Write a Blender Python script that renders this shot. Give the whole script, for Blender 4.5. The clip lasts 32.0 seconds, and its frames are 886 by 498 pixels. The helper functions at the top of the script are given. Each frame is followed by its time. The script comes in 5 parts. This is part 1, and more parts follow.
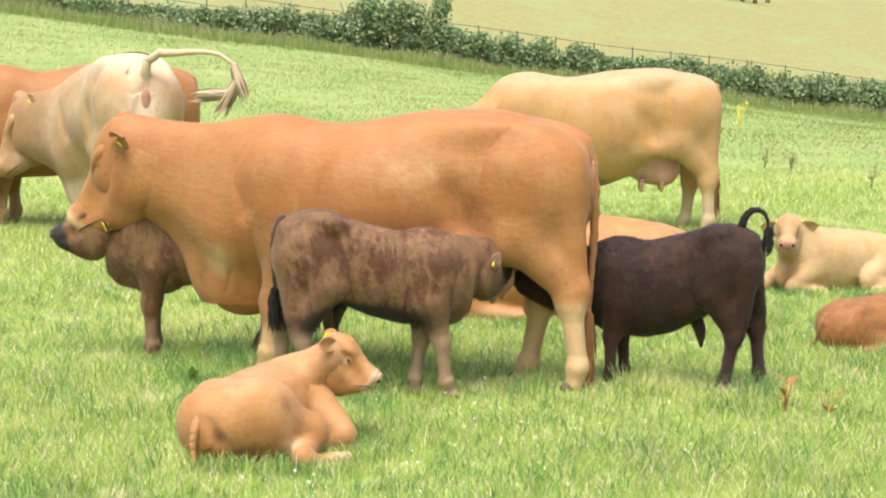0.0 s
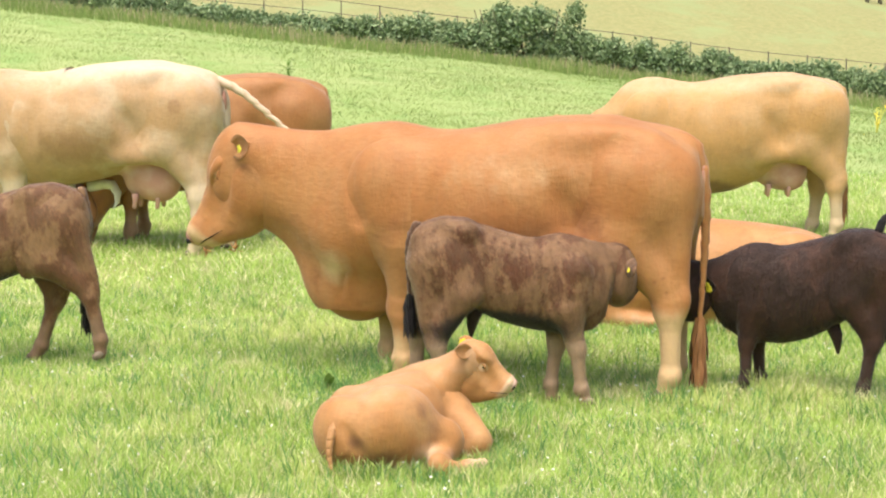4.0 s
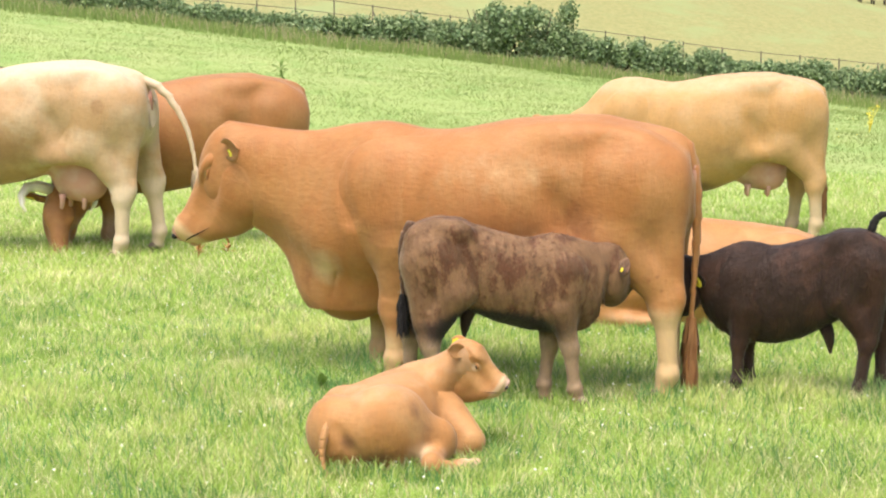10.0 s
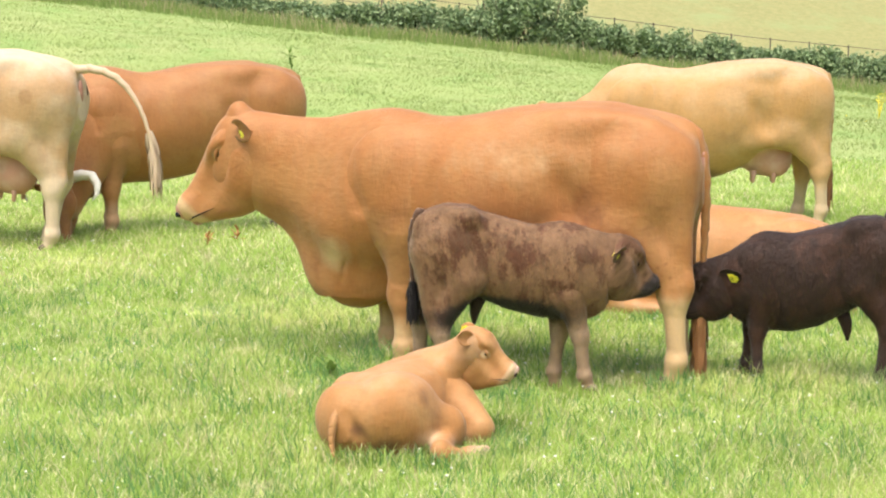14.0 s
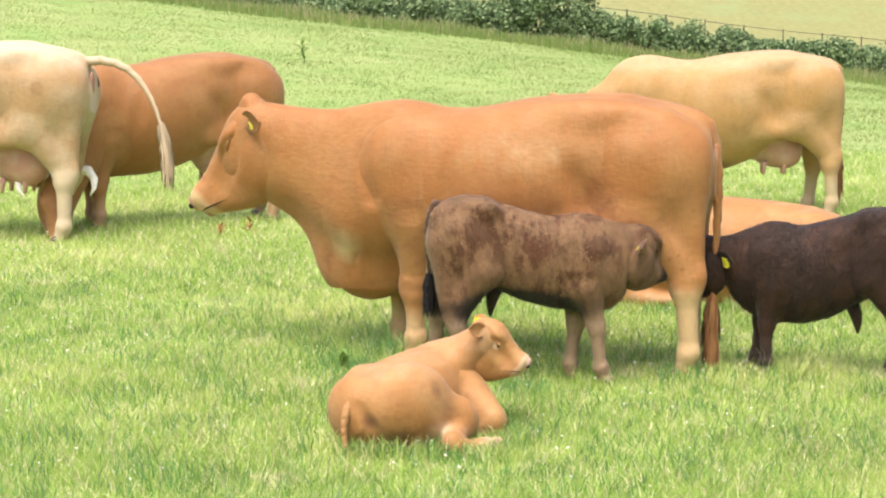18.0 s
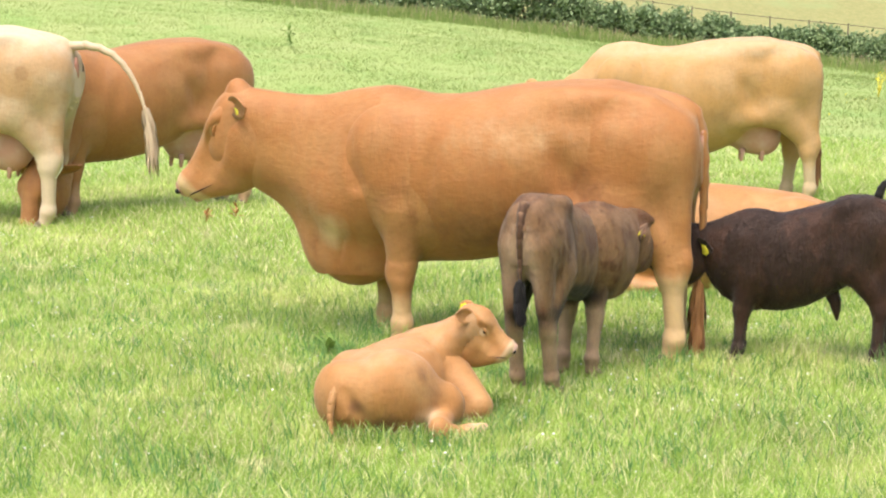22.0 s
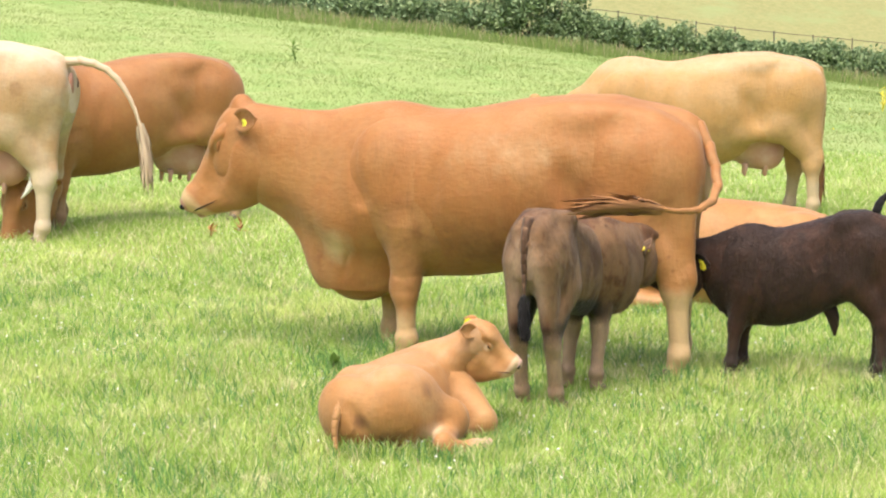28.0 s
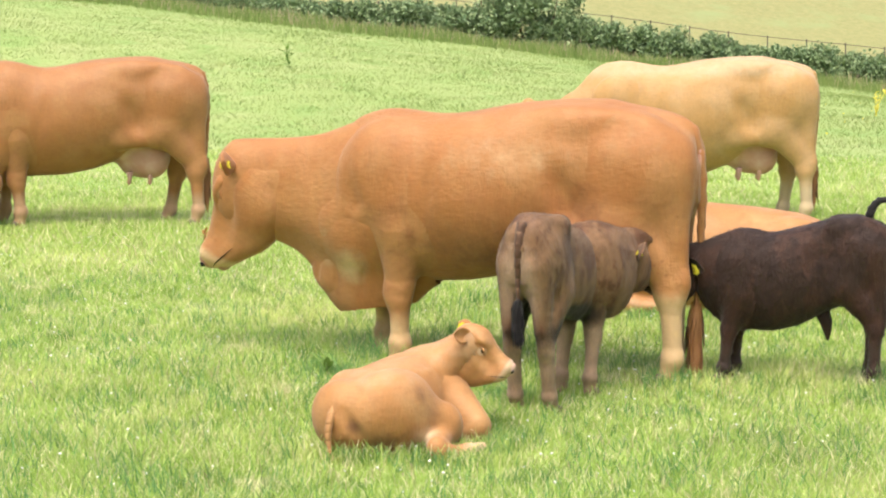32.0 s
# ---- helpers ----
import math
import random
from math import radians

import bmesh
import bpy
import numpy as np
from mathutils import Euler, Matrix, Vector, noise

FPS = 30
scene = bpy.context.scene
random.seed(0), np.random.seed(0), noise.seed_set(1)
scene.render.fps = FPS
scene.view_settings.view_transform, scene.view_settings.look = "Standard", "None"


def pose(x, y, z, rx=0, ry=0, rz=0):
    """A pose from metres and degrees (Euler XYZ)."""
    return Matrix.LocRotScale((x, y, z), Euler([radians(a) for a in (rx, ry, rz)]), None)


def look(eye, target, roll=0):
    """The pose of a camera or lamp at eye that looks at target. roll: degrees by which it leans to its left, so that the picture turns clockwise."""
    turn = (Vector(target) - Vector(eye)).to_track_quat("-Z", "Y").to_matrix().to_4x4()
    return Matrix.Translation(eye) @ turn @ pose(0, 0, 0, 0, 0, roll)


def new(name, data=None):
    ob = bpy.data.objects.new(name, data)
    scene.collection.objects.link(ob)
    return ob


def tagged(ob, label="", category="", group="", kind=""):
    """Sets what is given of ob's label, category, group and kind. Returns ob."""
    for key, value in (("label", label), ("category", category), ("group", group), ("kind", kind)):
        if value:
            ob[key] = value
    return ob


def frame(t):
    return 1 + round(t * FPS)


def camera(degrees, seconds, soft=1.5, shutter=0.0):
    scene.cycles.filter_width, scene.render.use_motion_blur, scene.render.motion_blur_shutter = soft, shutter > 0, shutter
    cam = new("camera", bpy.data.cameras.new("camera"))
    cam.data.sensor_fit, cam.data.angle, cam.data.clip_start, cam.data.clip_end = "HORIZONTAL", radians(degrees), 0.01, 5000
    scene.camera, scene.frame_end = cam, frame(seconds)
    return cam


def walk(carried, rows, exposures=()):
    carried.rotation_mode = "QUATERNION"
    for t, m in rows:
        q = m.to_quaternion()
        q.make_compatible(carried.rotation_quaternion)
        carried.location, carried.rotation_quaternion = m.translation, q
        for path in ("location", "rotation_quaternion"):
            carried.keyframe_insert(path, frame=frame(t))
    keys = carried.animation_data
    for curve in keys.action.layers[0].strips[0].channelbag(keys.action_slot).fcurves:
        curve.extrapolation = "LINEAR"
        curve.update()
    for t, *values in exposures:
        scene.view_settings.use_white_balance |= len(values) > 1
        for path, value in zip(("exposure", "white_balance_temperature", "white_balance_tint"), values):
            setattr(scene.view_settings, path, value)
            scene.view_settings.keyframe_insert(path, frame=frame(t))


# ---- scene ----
cam = camera(24, 32.0, soft=2.1)
# seconds, then the tilt, the lean and the pan of the held camera, which stands on one spot
AIM = [
    (0, 83.273, -0.727, -3.533),
    (0.5, 83.290, -0.635, -2.812),
    (1, 83.352, -0.366, -1.924),
    (1.5, 83.322, -0.228, -1.084),
    (2, 83.264, -0.103, -0.476),
    (2.5, 83.440, -0.141, -0.148),
    (4.5, 83.426, -0.022, 0.129),
    (5, 83.324, -0.065, 0.085),
    (5.5, 83.333, -0.054, 0.056),
    (6, 83.396, 0.000, 0.000),
    (6.5, 83.473, -0.070, -0.052),
    (7, 83.588, -0.015, -0.080),
    (7.5, 83.648, -0.052, -0.058),
    (8, 83.741, -0.045, 0.026),
    (8.5, 83.666, 0.010, 0.096),
    (9, 83.470, -0.031, 0.055),
    (9.5, 83.308, 0.016, -0.051),
    (10, 83.426, -0.055, -0.080),
    (10.5, 83.444, 0.080, -0.008),
    (11, 83.239, 0.022, 0.228),
    (11.5, 83.155, 0.029, 0.268),
    (12, 83.102, 0.056, 0.304),
    (12.5, 83.079, -0.019, 0.334),
    (13, 83.000, 0.029, 0.340),
    (13.5, 82.916, 0.019, 0.268),
    (14, 83.075, 0.035, 0.159),
    (14.5, 83.064, 0.086, 0.155),
    (16.5, 82.883, 0.096, 0.106),
    (17, 82.952, 0.141, 0.309),
    (17.5, 82.980, 0.108, 0.513),
    (18, 82.845, 0.063, 0.497),
    (18.5, 82.624, 0.081, 0.491),
    (19, 82.662, 0.094, 0.549),
    (19.5, 82.633, 0.062, 0.572),
    (20, 82.449, 0.035, 0.532),
    (20.5, 82.346, 0.016, 0.425),
    (21, 82.334, -0.054, 0.287),
    (21.5, 82.357, -0.066, 0.212),
    (22, 82.460, -0.103, 0.146),
    (22.5, 82.548, -0.068, 0.012),
    (23, 82.621, -0.017, 0.027),
    (23.5, 82.726, 0.015, 0.019),
    (24, 82.820, -0.016, 0.002),
    (24.5, 82.738, 0.007, -0.071),
    (25, 82.675, -0.032, -0.014),
    (25.5, 82.622, -0.034, 0.063),
    (27.5, 82.780, 0.014, 0.214),
    (28, 82.874, -0.040, 0.258),
    (28.5, 82.836, -0.049, 0.265),
    (29, 82.928, -0.057, 0.267),
    (29.5, 83.006, 0.006, 0.303),
    (30, 83.037, -0.110, 0.291),
    (30.5, 82.995, -0.090, 0.183),
    (31, 82.963, -0.115, 0.159),
    (31.5, 82.938, -0.055, 0.089),
    (32, 82.995, -0.078, 0.086),
]
EYE = (0, 0, 1.93)
EXPOSURE = 1.12
walk(cam, [(t, pose(*EYE, a, b, c)) for t, a, b, c in AIM], [(0, EXPOSURE, 6500, 10), (32, EXPOSURE, 6500, 10)])

# ---------------------------------------------------------------- light
world = bpy.data.worlds.new("sky")
scene.world = world
world.use_nodes = True
wn = world.node_tree
sky = wn.nodes.new("ShaderNodeTexSky")
sky.sky_type = "NISHITA"
sky.sun_disc = False
sky.sun_elevation = radians(68)
sky.sun_rotation = radians(201)
sky.air_density, sky.dust_density, sky.ozone_density = 1.0, 6.0, 1.0
wn.links.new(sky.outputs["Color"], wn.nodes["Background"].inputs["Color"])
wn.nodes["Background"].inputs["Strength"].default_value = 0.11

sun = new("sun", bpy.data.lights.new("sun", "SUN"))
sun.data.energy = 2.0
sun.data.angle = radians(48)
sun.data.color = (1.0, 0.95, 0.87)
sun.matrix_world = look((-6, -16, 42), (0, 0, 0))


# ---------------------------------------------------------------- materials
def nodes_of(name):
    m = bpy.data.materials.new(name)
    m.use_nodes = True
    nt = m.node_tree
    return m, nt, nt.nodes["Principled BSDF"]


def add(nt, kind, **values):
    n = nt.nodes.new(kind)
    for k, v in values.items():
        n.inputs[k].default_value = v
    return n


def mixed(nt, fac, a, b, blend="MIX"):
    """A colour mix; fac, a and b are sockets or values."""
    n = nt.nodes.new("ShaderNodeMix")
    n.data_type = "RGBA"
    n.blend_type = blend
    for i, v in ((0, fac), (6, a), (7, b)):
        if isinstance(v, bpy.types.NodeSocket):
            nt.links.new(v, n.inputs[i])
        else:
            n.inputs[i].default_value = v if i == 0 else (*v[:3], 1)
    return n.outputs[2]


def ramp(nt, sock, lo, hi):
    n = nt.nodes.new("ShaderNodeMapRange")
    n.interpolation_type = "SMOOTHSTEP"
    nt.links.new(sock, n.inputs[0])
    n.inputs[1].default_value, n.inputs[2].default_value = lo, hi
    return n.outputs[0]


def scaled(nt, x, y, z, space="Object"):
    c = nt.nodes.new("ShaderNodeTexCoord")
    m = nt.nodes.new("ShaderNodeMapping")
    m.inputs["Scale"].default_value = (x, y, z)
    nt.links.new(c.outputs[space], m.inputs[0])
    return m.outputs[0]


def noise_of(nt, vec, scale, detail=4.0, rough=0.55):
    n = add(nt, "ShaderNodeTexNoise", Scale=scale, Detail=detail, Roughness=rough)
    nt.links.new(vec, n.inputs["Vector"])
    return n.outputs["Fac"]


def coat(name, base, pale, dark, rusty, patch=0.35, grain=0.25, bump=0.25, rough=0.62, streak=False):
    """Short hair: the animal's main colour, its pale and dark attributes of the mesh (markings, painted light and
    shade), rusty patches and fine grain.
    """
    m, nt, p = nodes_of(name)
    flat = scaled(nt, 1, 1, 1)
    big = noise_of(nt, flat, 3.2, 3)
    mid = noise_of(nt, scaled(nt, 1.25, 1.25, .62) if streak else flat, 13 if streak else 11, 5, 0.65)
    hair = noise_of(nt, scaled(nt, 60, 60, 22) if streak else scaled(nt, 34, 34, 11), 1.6, 4, 0.7)
    pa = nt.nodes.new("ShaderNodeAttribute")
    pa.attribute_name = "pale"
    da = nt.nodes.new("ShaderNodeAttribute")
    da.attribute_name = "dark"
    curl = noise_of(nt, scaled(nt, 1, 1, .6), 34, 4, 0.6) if streak else noise_of(nt, scaled(nt, .75, .75, 1.5), 30, 3, 0.55)
    if streak:
        c = mixed(nt, ramp(nt, noise_of(nt, scaled(nt, 1.1, 1.1, .65), 7.5, 6, 0.66), 0.46, 0.58), base, rusty)
    else:
        c = mixed(nt, ramp(nt, big, 0.45, 0.66), base, rusty)
    if not streak:
        c = mixed(nt, ramp(nt, noise_of(nt, scaled(nt, 1.6, 1.6, .8), 3.0, 3, 0.5), 0.40, 0.75), c, [min(1, a * .84 + b * .16) for a, b in zip(base, pale)])
    c = mixed(nt, ramp(nt, curl, 0.45, 0.8), c, mixed(nt, 1.0, c, (.80, .76, .74) if streak else (.90, .87, .85), "MULTIPLY"))
    k = nt.nodes.new("ShaderNodeMath")
    k.operation = "MULTIPLY"
    nt.links.new(ramp(nt, mid, 0.42, 0.7), k.inputs[0])
    k.inputs[1].default_value = patch
    c = mixed(nt, k.outputs[0], c, [min(1, v * 0.62) for v in base])

    def edged(attr):
        s = nt.nodes.new("ShaderNodeMath")
        s.operation = "ADD"
        nt.links.new(attr.outputs["Fac"], s.inputs[0])
        w = nt.nodes.new("ShaderNodeMath")
        w.operation = "MULTIPLY_ADD"
        nt.links.new(mid, w.inputs[0])
        w.inputs[1].default_value, w.inputs[2].default_value = 0.7, -0.35
        nt.links.new(w.outputs[0], s.inputs[1])
        return ramp(nt, s.outputs[0], 0.2, 0.95)

    c = mixed(nt, edged(pa), c, pale)
    c = mixed(nt, edged(da), c, dark)
    c = mixed(nt, grain, c, mixed(nt, ramp(nt, hair, 0.3, 0.75), [v * 0.45 for v in base], [min(1, v * 1.45) for v in base]), "OVERLAY")
    nt.links.new(c, p.inputs["Base Color"])
    p.inputs["Roughness"].default_value = rough
    p.inputs["Specular IOR Level"].default_value = 0.25 if streak else 0.4
    p.inputs["Sheen Weight"].default_value = 0.12
    p.inputs["Sheen Roughness"].default_value = 0.5
    b = add(nt, "ShaderNodeBump", Strength=bump, Distance=0.012)
    h = nt.nodes.new("ShaderNodeMath")
    h.operation = "ADD"
    nt.links.new(hair, h.inputs[0])
    h2 = nt.nodes.new("ShaderNodeMath")
    h2.operation = "MULTIPLY_ADD"
    nt.links.new(curl, h2.inputs[0])
    h2.inputs[1].default_value = 1.5 if streak else 0.9
    nt.links.new(mid, h2.inputs[2])
    nt.links.new(h2.outputs[0], h.inputs[1])
    nt.links.new(h.outputs[0], b.inputs["Height"])
    nt.links.new(b.outputs[0], p.inputs["Normal"])
    return m


def plain(name, a, b, scale=20.0, rough=0.6, bump=0.2, island=0.0, through_light=0.0):
    """A surface that varies between two colours at two scales; island adds a shift from leaf to leaf."""
    m, nt, p = nodes_of(name)
    v = scaled(nt, 1, 1, 1)
    f = noise_of(nt, v, scale, 4)
    g = noise_of(nt, v, scale * 0.13, 3)
    s = nt.nodes.new("ShaderNodeMath")
    s.operation = "ADD"
    nt.links.new(f, s.inputs[0])
    nt.links.new(g, s.inputs[1])
    fac = ramp(nt, s.outputs[0], 0.75, 1.3)
    if island:
        geo = nt.nodes.new("ShaderNodeNewGeometry")
        fac = mixed(nt, island, fac, geo.outputs["Random Per Island"])
    c = mixed(nt, fac, a, b)
    nt.links.new(c, p.inputs["Base Color"])
    p.inputs["Roughness"].default_value = rough
    p.inputs["Specular IOR Level"].default_value = 0.3
    if bump:
        bn = add(nt, "ShaderNodeBump", Strength=bump, Distance=0.01)
        nt.links.new(f, bn.inputs["Height"])
        nt.links.new(bn.outputs[0], p.inputs["Normal"])
    if through_light:
        t = nt.nodes.new("ShaderNodeBsdfTranslucent")
        nt.links.new(c, t.inputs["Color"])
        x = nt.nodes.new("ShaderNodeMixShader")
        x.inputs[0].default_value = through_light
        nt.links.new(p.outputs[0], x.inputs[1])
        nt.links.new(t.outputs[0], x.inputs[2])
        nt.links.new(x.outputs[0], nt.nodes["Material Output"].inputs["Surface"])
    return m


def blade_material(name, low, mid, high, dry, share, drift=True):
    """Grass: each blade its own shade; broad patches of yellower and of bluer growth over the field."""
    m, nt, p = nodes_of(name)
    geo = nt.nodes.new("ShaderNodeNewGeometry")
    r = geo.outputs["Random Per Island"]
    v = scaled(nt, 1, 1, 1)
    c = mixed(nt, r, low, mid)
    if drift:
        c = mixed(nt, ramp(nt, noise_of(nt, v, 0.55, 4, 0.6), 0.46, 0.80), c, high)
        c = mixed(nt, ramp(nt, noise_of(nt, v, 1.7, 3, 0.6), 0.56, 0.72), c, [q * 0.74 for q in low])
        c = mixed(nt, ramp(nt, noise_of(nt, v, 6.5, 3, 0.6), 0.5, 0.68), c, [q * 0.86 for q in low])
        c = mixed(nt, ramp(nt, noise_of(nt, v, 3.1, 3, 0.6), 0.60, 0.72), c, dry)
    s = nt.nodes.new("ShaderNodeMath")
    s.operation = "GREATER_THAN"
    nt.links.new(r, s.inputs[0])
    s.inputs[1].default_value = 1 - share
    c = mixed(nt, s.outputs[0], c, dry)
    nt.links.new(c, p.inputs["Base Color"])
    p.inputs["Roughness"].default_value = 0.55
    p.inputs["Specular IOR Level"].default_value = 0.25
    t = nt.nodes.new("ShaderNodeBsdfTranslucent")
    nt.links.new(c, t.inputs["Color"])
    x = nt.nodes.new("ShaderNodeMixShader")
    x.inputs[0].default_value = 0.5
    nt.links.new(p.outputs[0], x.inputs[1])
    nt.links.new(t.outputs[0], x.inputs[2])
    nt.links.new(x.outputs[0], nt.nodes["Material Output"].inputs["Surface"])
    return m


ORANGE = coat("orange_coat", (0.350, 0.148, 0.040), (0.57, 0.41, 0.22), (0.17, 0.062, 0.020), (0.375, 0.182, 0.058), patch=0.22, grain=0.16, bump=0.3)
RUST = coat("rust_coat", (0.335, 0.148, 0.044), (0.44, 0.29, 0.17), (0.15, 0.062, 0.024), (0.36, 0.18, 0.06), patch=0.25, grain=0.16)
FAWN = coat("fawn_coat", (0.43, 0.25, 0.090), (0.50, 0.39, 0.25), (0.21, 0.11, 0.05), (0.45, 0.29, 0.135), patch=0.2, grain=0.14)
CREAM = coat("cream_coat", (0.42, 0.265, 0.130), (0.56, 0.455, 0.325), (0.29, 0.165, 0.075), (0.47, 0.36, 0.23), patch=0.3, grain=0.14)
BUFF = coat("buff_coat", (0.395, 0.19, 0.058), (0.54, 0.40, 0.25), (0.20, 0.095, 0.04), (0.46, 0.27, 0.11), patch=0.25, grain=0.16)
MILK = coat("milky_coat", (0.48, 0.33, 0.16), (0.58, 0.50, 0.37), (0.33, 0.18, 0.08), (0.44, 0.26, 0.11), patch=0.25, grain=0.14)
UMBER = coat("umber_coat", (0.265, 0.158, 0.083), (0.43, 0.32, 0.22), (0.030, 0.023, 0.021), (0.135, 0.058, 0.028), patch=0.7, grain=0.4, bump=0.45, streak=True)
DUN = coat("dun_coat", (0.275, 0.170, 0.085), (0.28, 0.20, 0.14), (0.04, 0.034, 0.033), (0.165, 0.082, 0.04), patch=0.7, grain=0.4, bump=0.4, streak=True)
SABLE = coat("sable_coat", (0.046, 0.022, 0.014), (0.095, 0.068, 0.056), (0.014, 0.011, 0.011), (0.080, 0.034, 0.019), patch=0.6, grain=0.4, bump=0.5, streak=True)
HOOF = plain("hoof_horn", (0.10, 0.075, 0.05), (0.22, 0.17, 0.12), 30)
HORN = plain("pale_horn", (0.70, 0.66, 0.56), (0.82, 0.79, 0.70), 25, 0.45)
PINK = plain("pink_skin", (0.36, 0.17, 0.12), (0.46, 0.26, 0.19), 25, 0.45)
UDDER = plain("udder_skin", (0.46, 0.24, 0.18), (0.54, 0.37, 0.29), 9, 0.55)
SLATE = plain("slate_skin", (0.03, 0.03, 0.034), (0.08, 0.075, 0.075), 30, 0.42)
EYE_DARK = plain("dark_eye", (0.010, 0.008, 0.007), (0.02, 0.013, 0.01), 30, 0.12, 0)
TAG = plain("yellow_plastic", (0.80, 0.70, 0.04), (0.86, 0.77, 0.08), 12, 0.4, 0.05)
TAGMARK = plain("printed_ink", (0.06, 0.055, 0.03), (0.09, 0.08, 0.04), 12, 0.5, 0)
TURF = blade_material("grass_blades", (0.31, 0.46, 0.095), (0.585, 0.71, 0.21), (0.71, 0.75, 0.29), (0.78, 0.73, 0.44), 0.19)
DEEP = blade_material("lush_blades", (0.15, 0.32, 0.10), (0.22, 0.40, 0.14), (0.26, 0.43, 0.13), (0.35, 0.42, 0.2), 0.05)
BANK = blade_material("bank_blades", (0.23, 0.315, 0.093), (0.27, 0.345, 0.108), (0.315, 0.36, 0.13), (0.38, 0.38, 0.175), 0.06)
STRAW = blade_material("seed_stems", (0.42, 0.40, 0.20), (0.55, 0.49, 0.28), (0.5, 0.45, 0.25), (0.55, 0.40, 0.30), 0.25, False)
LEAF = plain("hedge_leaves", (0.10, 0.175, 0.08), (0.32, 0.40, 0.19), 3.0, 0.5, 0, 0.75, 0.2)
BARK = plain("bark", (0.07, 0.05, 0.035), (0.16, 0.12, 0.09), 30, 0.85)
IRON = plain("weathered_iron", (0.07, 0.062, 0.055), (0.16, 0.13, 0.10), 40, 0.7)
CLOVER = plain("clover_heads", (0.75, 0.72, 0.66), (0.82, 0.80, 0.77), 20, 0.7, 0)
BUTTER = plain("buttercup", (0.80, 0.62, 0.03), (0.85, 0.70, 0.05), 20, 0.5, 0)
DOCK = plain("dock_leaves", (0.34, 0.15, 0.05), (0.45, 0.27, 0.10), 6.0, 0.6, 0, 0.8, 0.2)
PALEWEED = plain("withered_weed", (0.30, 0.27, 0.10), (0.36, 0.38, 0.15), 6.0, 0.6, 0, 0.8, 0.3)
WEED = plain("weed_leaves", (0.14, 0.24, 0.05), (0.26, 0.36, 0.10), 6.0, 0.6, 0, 0.8, 0.25)


# ---------------------------------------------------------------- ground
def rise(x, y):
    """Height of the land: level pasture, a bank that climbs towards the hedge and falls to one side, a hill beyond."""
    x, y = np.asarray(x, float), np.asarray(y, float)
    s = np.clip((y - 19) / 31, 0, 1)
    s = s * s * (3 - 2 * s)
    bank = s * (0.83 - 0.115 * np.clip(x, -40, 40))
    u = np.clip((y - 50) / 40, 0, 1)
    hill = 0.07 * np.maximum(y - 52, 0) * u + np.maximum(y - 400, 0) * -0.05
    bumps = 0.03 * np.sin(x * 0.9 + 1.3) * np.sin(y * 0.7) * np.clip((y - 15) / 8, 0, 1)
    return bank + np.minimum(hill, 40) + bumps


def sheet(name, verts, faces, mat, parent=None, smooth=True):
    me = bpy.data.meshes.new(name)
    me.from_pydata(verts if isinstance(verts, list) else [tuple(v) for v in verts], [], faces)
    me.materials.append(mat)
    me.polygons.foreach_set("use_smooth", [smooth] * len(me.polygons))
    ob = new(name, me)
    ob.parent = parent
    return ob


def land_material():
    m, nt, p = nodes_of("pasture_turf")
    v = scaled(nt, 1, 1, 1)
    fine = noise_of(nt, scaled(nt, 22, 9, 10), 1.5, 6, 0.7)
    c = mixed(nt, ramp(nt, fine, 0.3, 0.7), (0.225, 0.30, 0.083), (0.265, 0.335, 0.103))
    c = mixed(nt, ramp(nt, noise_of(nt, v, 0.55, 4, 0.6), 0.42, 0.68), c, (0.295, 0.345, 0.123))
    c = mixed(nt, ramp(nt, noise_of(nt, scaled(nt, 0.8, 0.5, 1), 1.3, 5, 0.65), 0.48, 0.66), c, (0.20, 0.30, 0.075))
    sep = nt.nodes.new("ShaderNodeSeparateXYZ")
    nt.links.new(v, sep.inputs[0])
    far = ramp(nt, sep.outputs[1], 52.0, 53.5)
    dry = mixed(nt, ramp(nt, noise_of(nt, scaled(nt, 1, 0.45, 1), 4.5, 7, 0.8), 0.38, 0.62), (0.195, 0.205, 0.065), (0.285, 0.262, 0.10))
    dry = mixed(nt, ramp(nt, noise_of(nt, scaled(nt, 0.3, 0.12, 1), 1.0, 3, 0.6), 0.5, 0.7), dry, (0.235, 0.27, 0.10))
    nt.links.new(mixed(nt, far, c, dry), p.inputs["Base Color"])
    p.inputs["Roughness"].default_value = 0.9
    b = add(nt, "ShaderNodeBump", Strength=0.25, Distance=0.04)
    nt.links.new(fine, b.inputs["Height"])
    nt.links.new(b.outputs[0], p.inputs["Normal"])
    return m


def make_ground():
    xs = np.concatenate([[-3000, -900, -300, -120, -60], np.arange(-36, 37, 1.2), [60, 120, 300, 900, 3000]])
    ys = np.concatenate([[-3000, -600, -100, -20], np.arange(-4, 60, 1.2), np.arange(62, 200, 8), [260, 400, 700, 1500, 3000]])
    X, Y = np.meshgrid(xs, ys)
    Z = rise(X, Y)
    n, w = X.size, len(xs)
    verts = np.stack([X.ravel(), Y.ravel(), Z.ravel()], 1)
    faces = [(j * w + i, j * w + i + 1, (j + 1) * w + i + 1, (j + 1) * w + i) for j in range(len(ys) - 1) for i in range(w - 1)]
    g = sheet("ground", verts, faces, land_material())
    tagged(g, "rolling green pasture running to a dry yellow hillside", "ground", kind="structure")


make_ground()


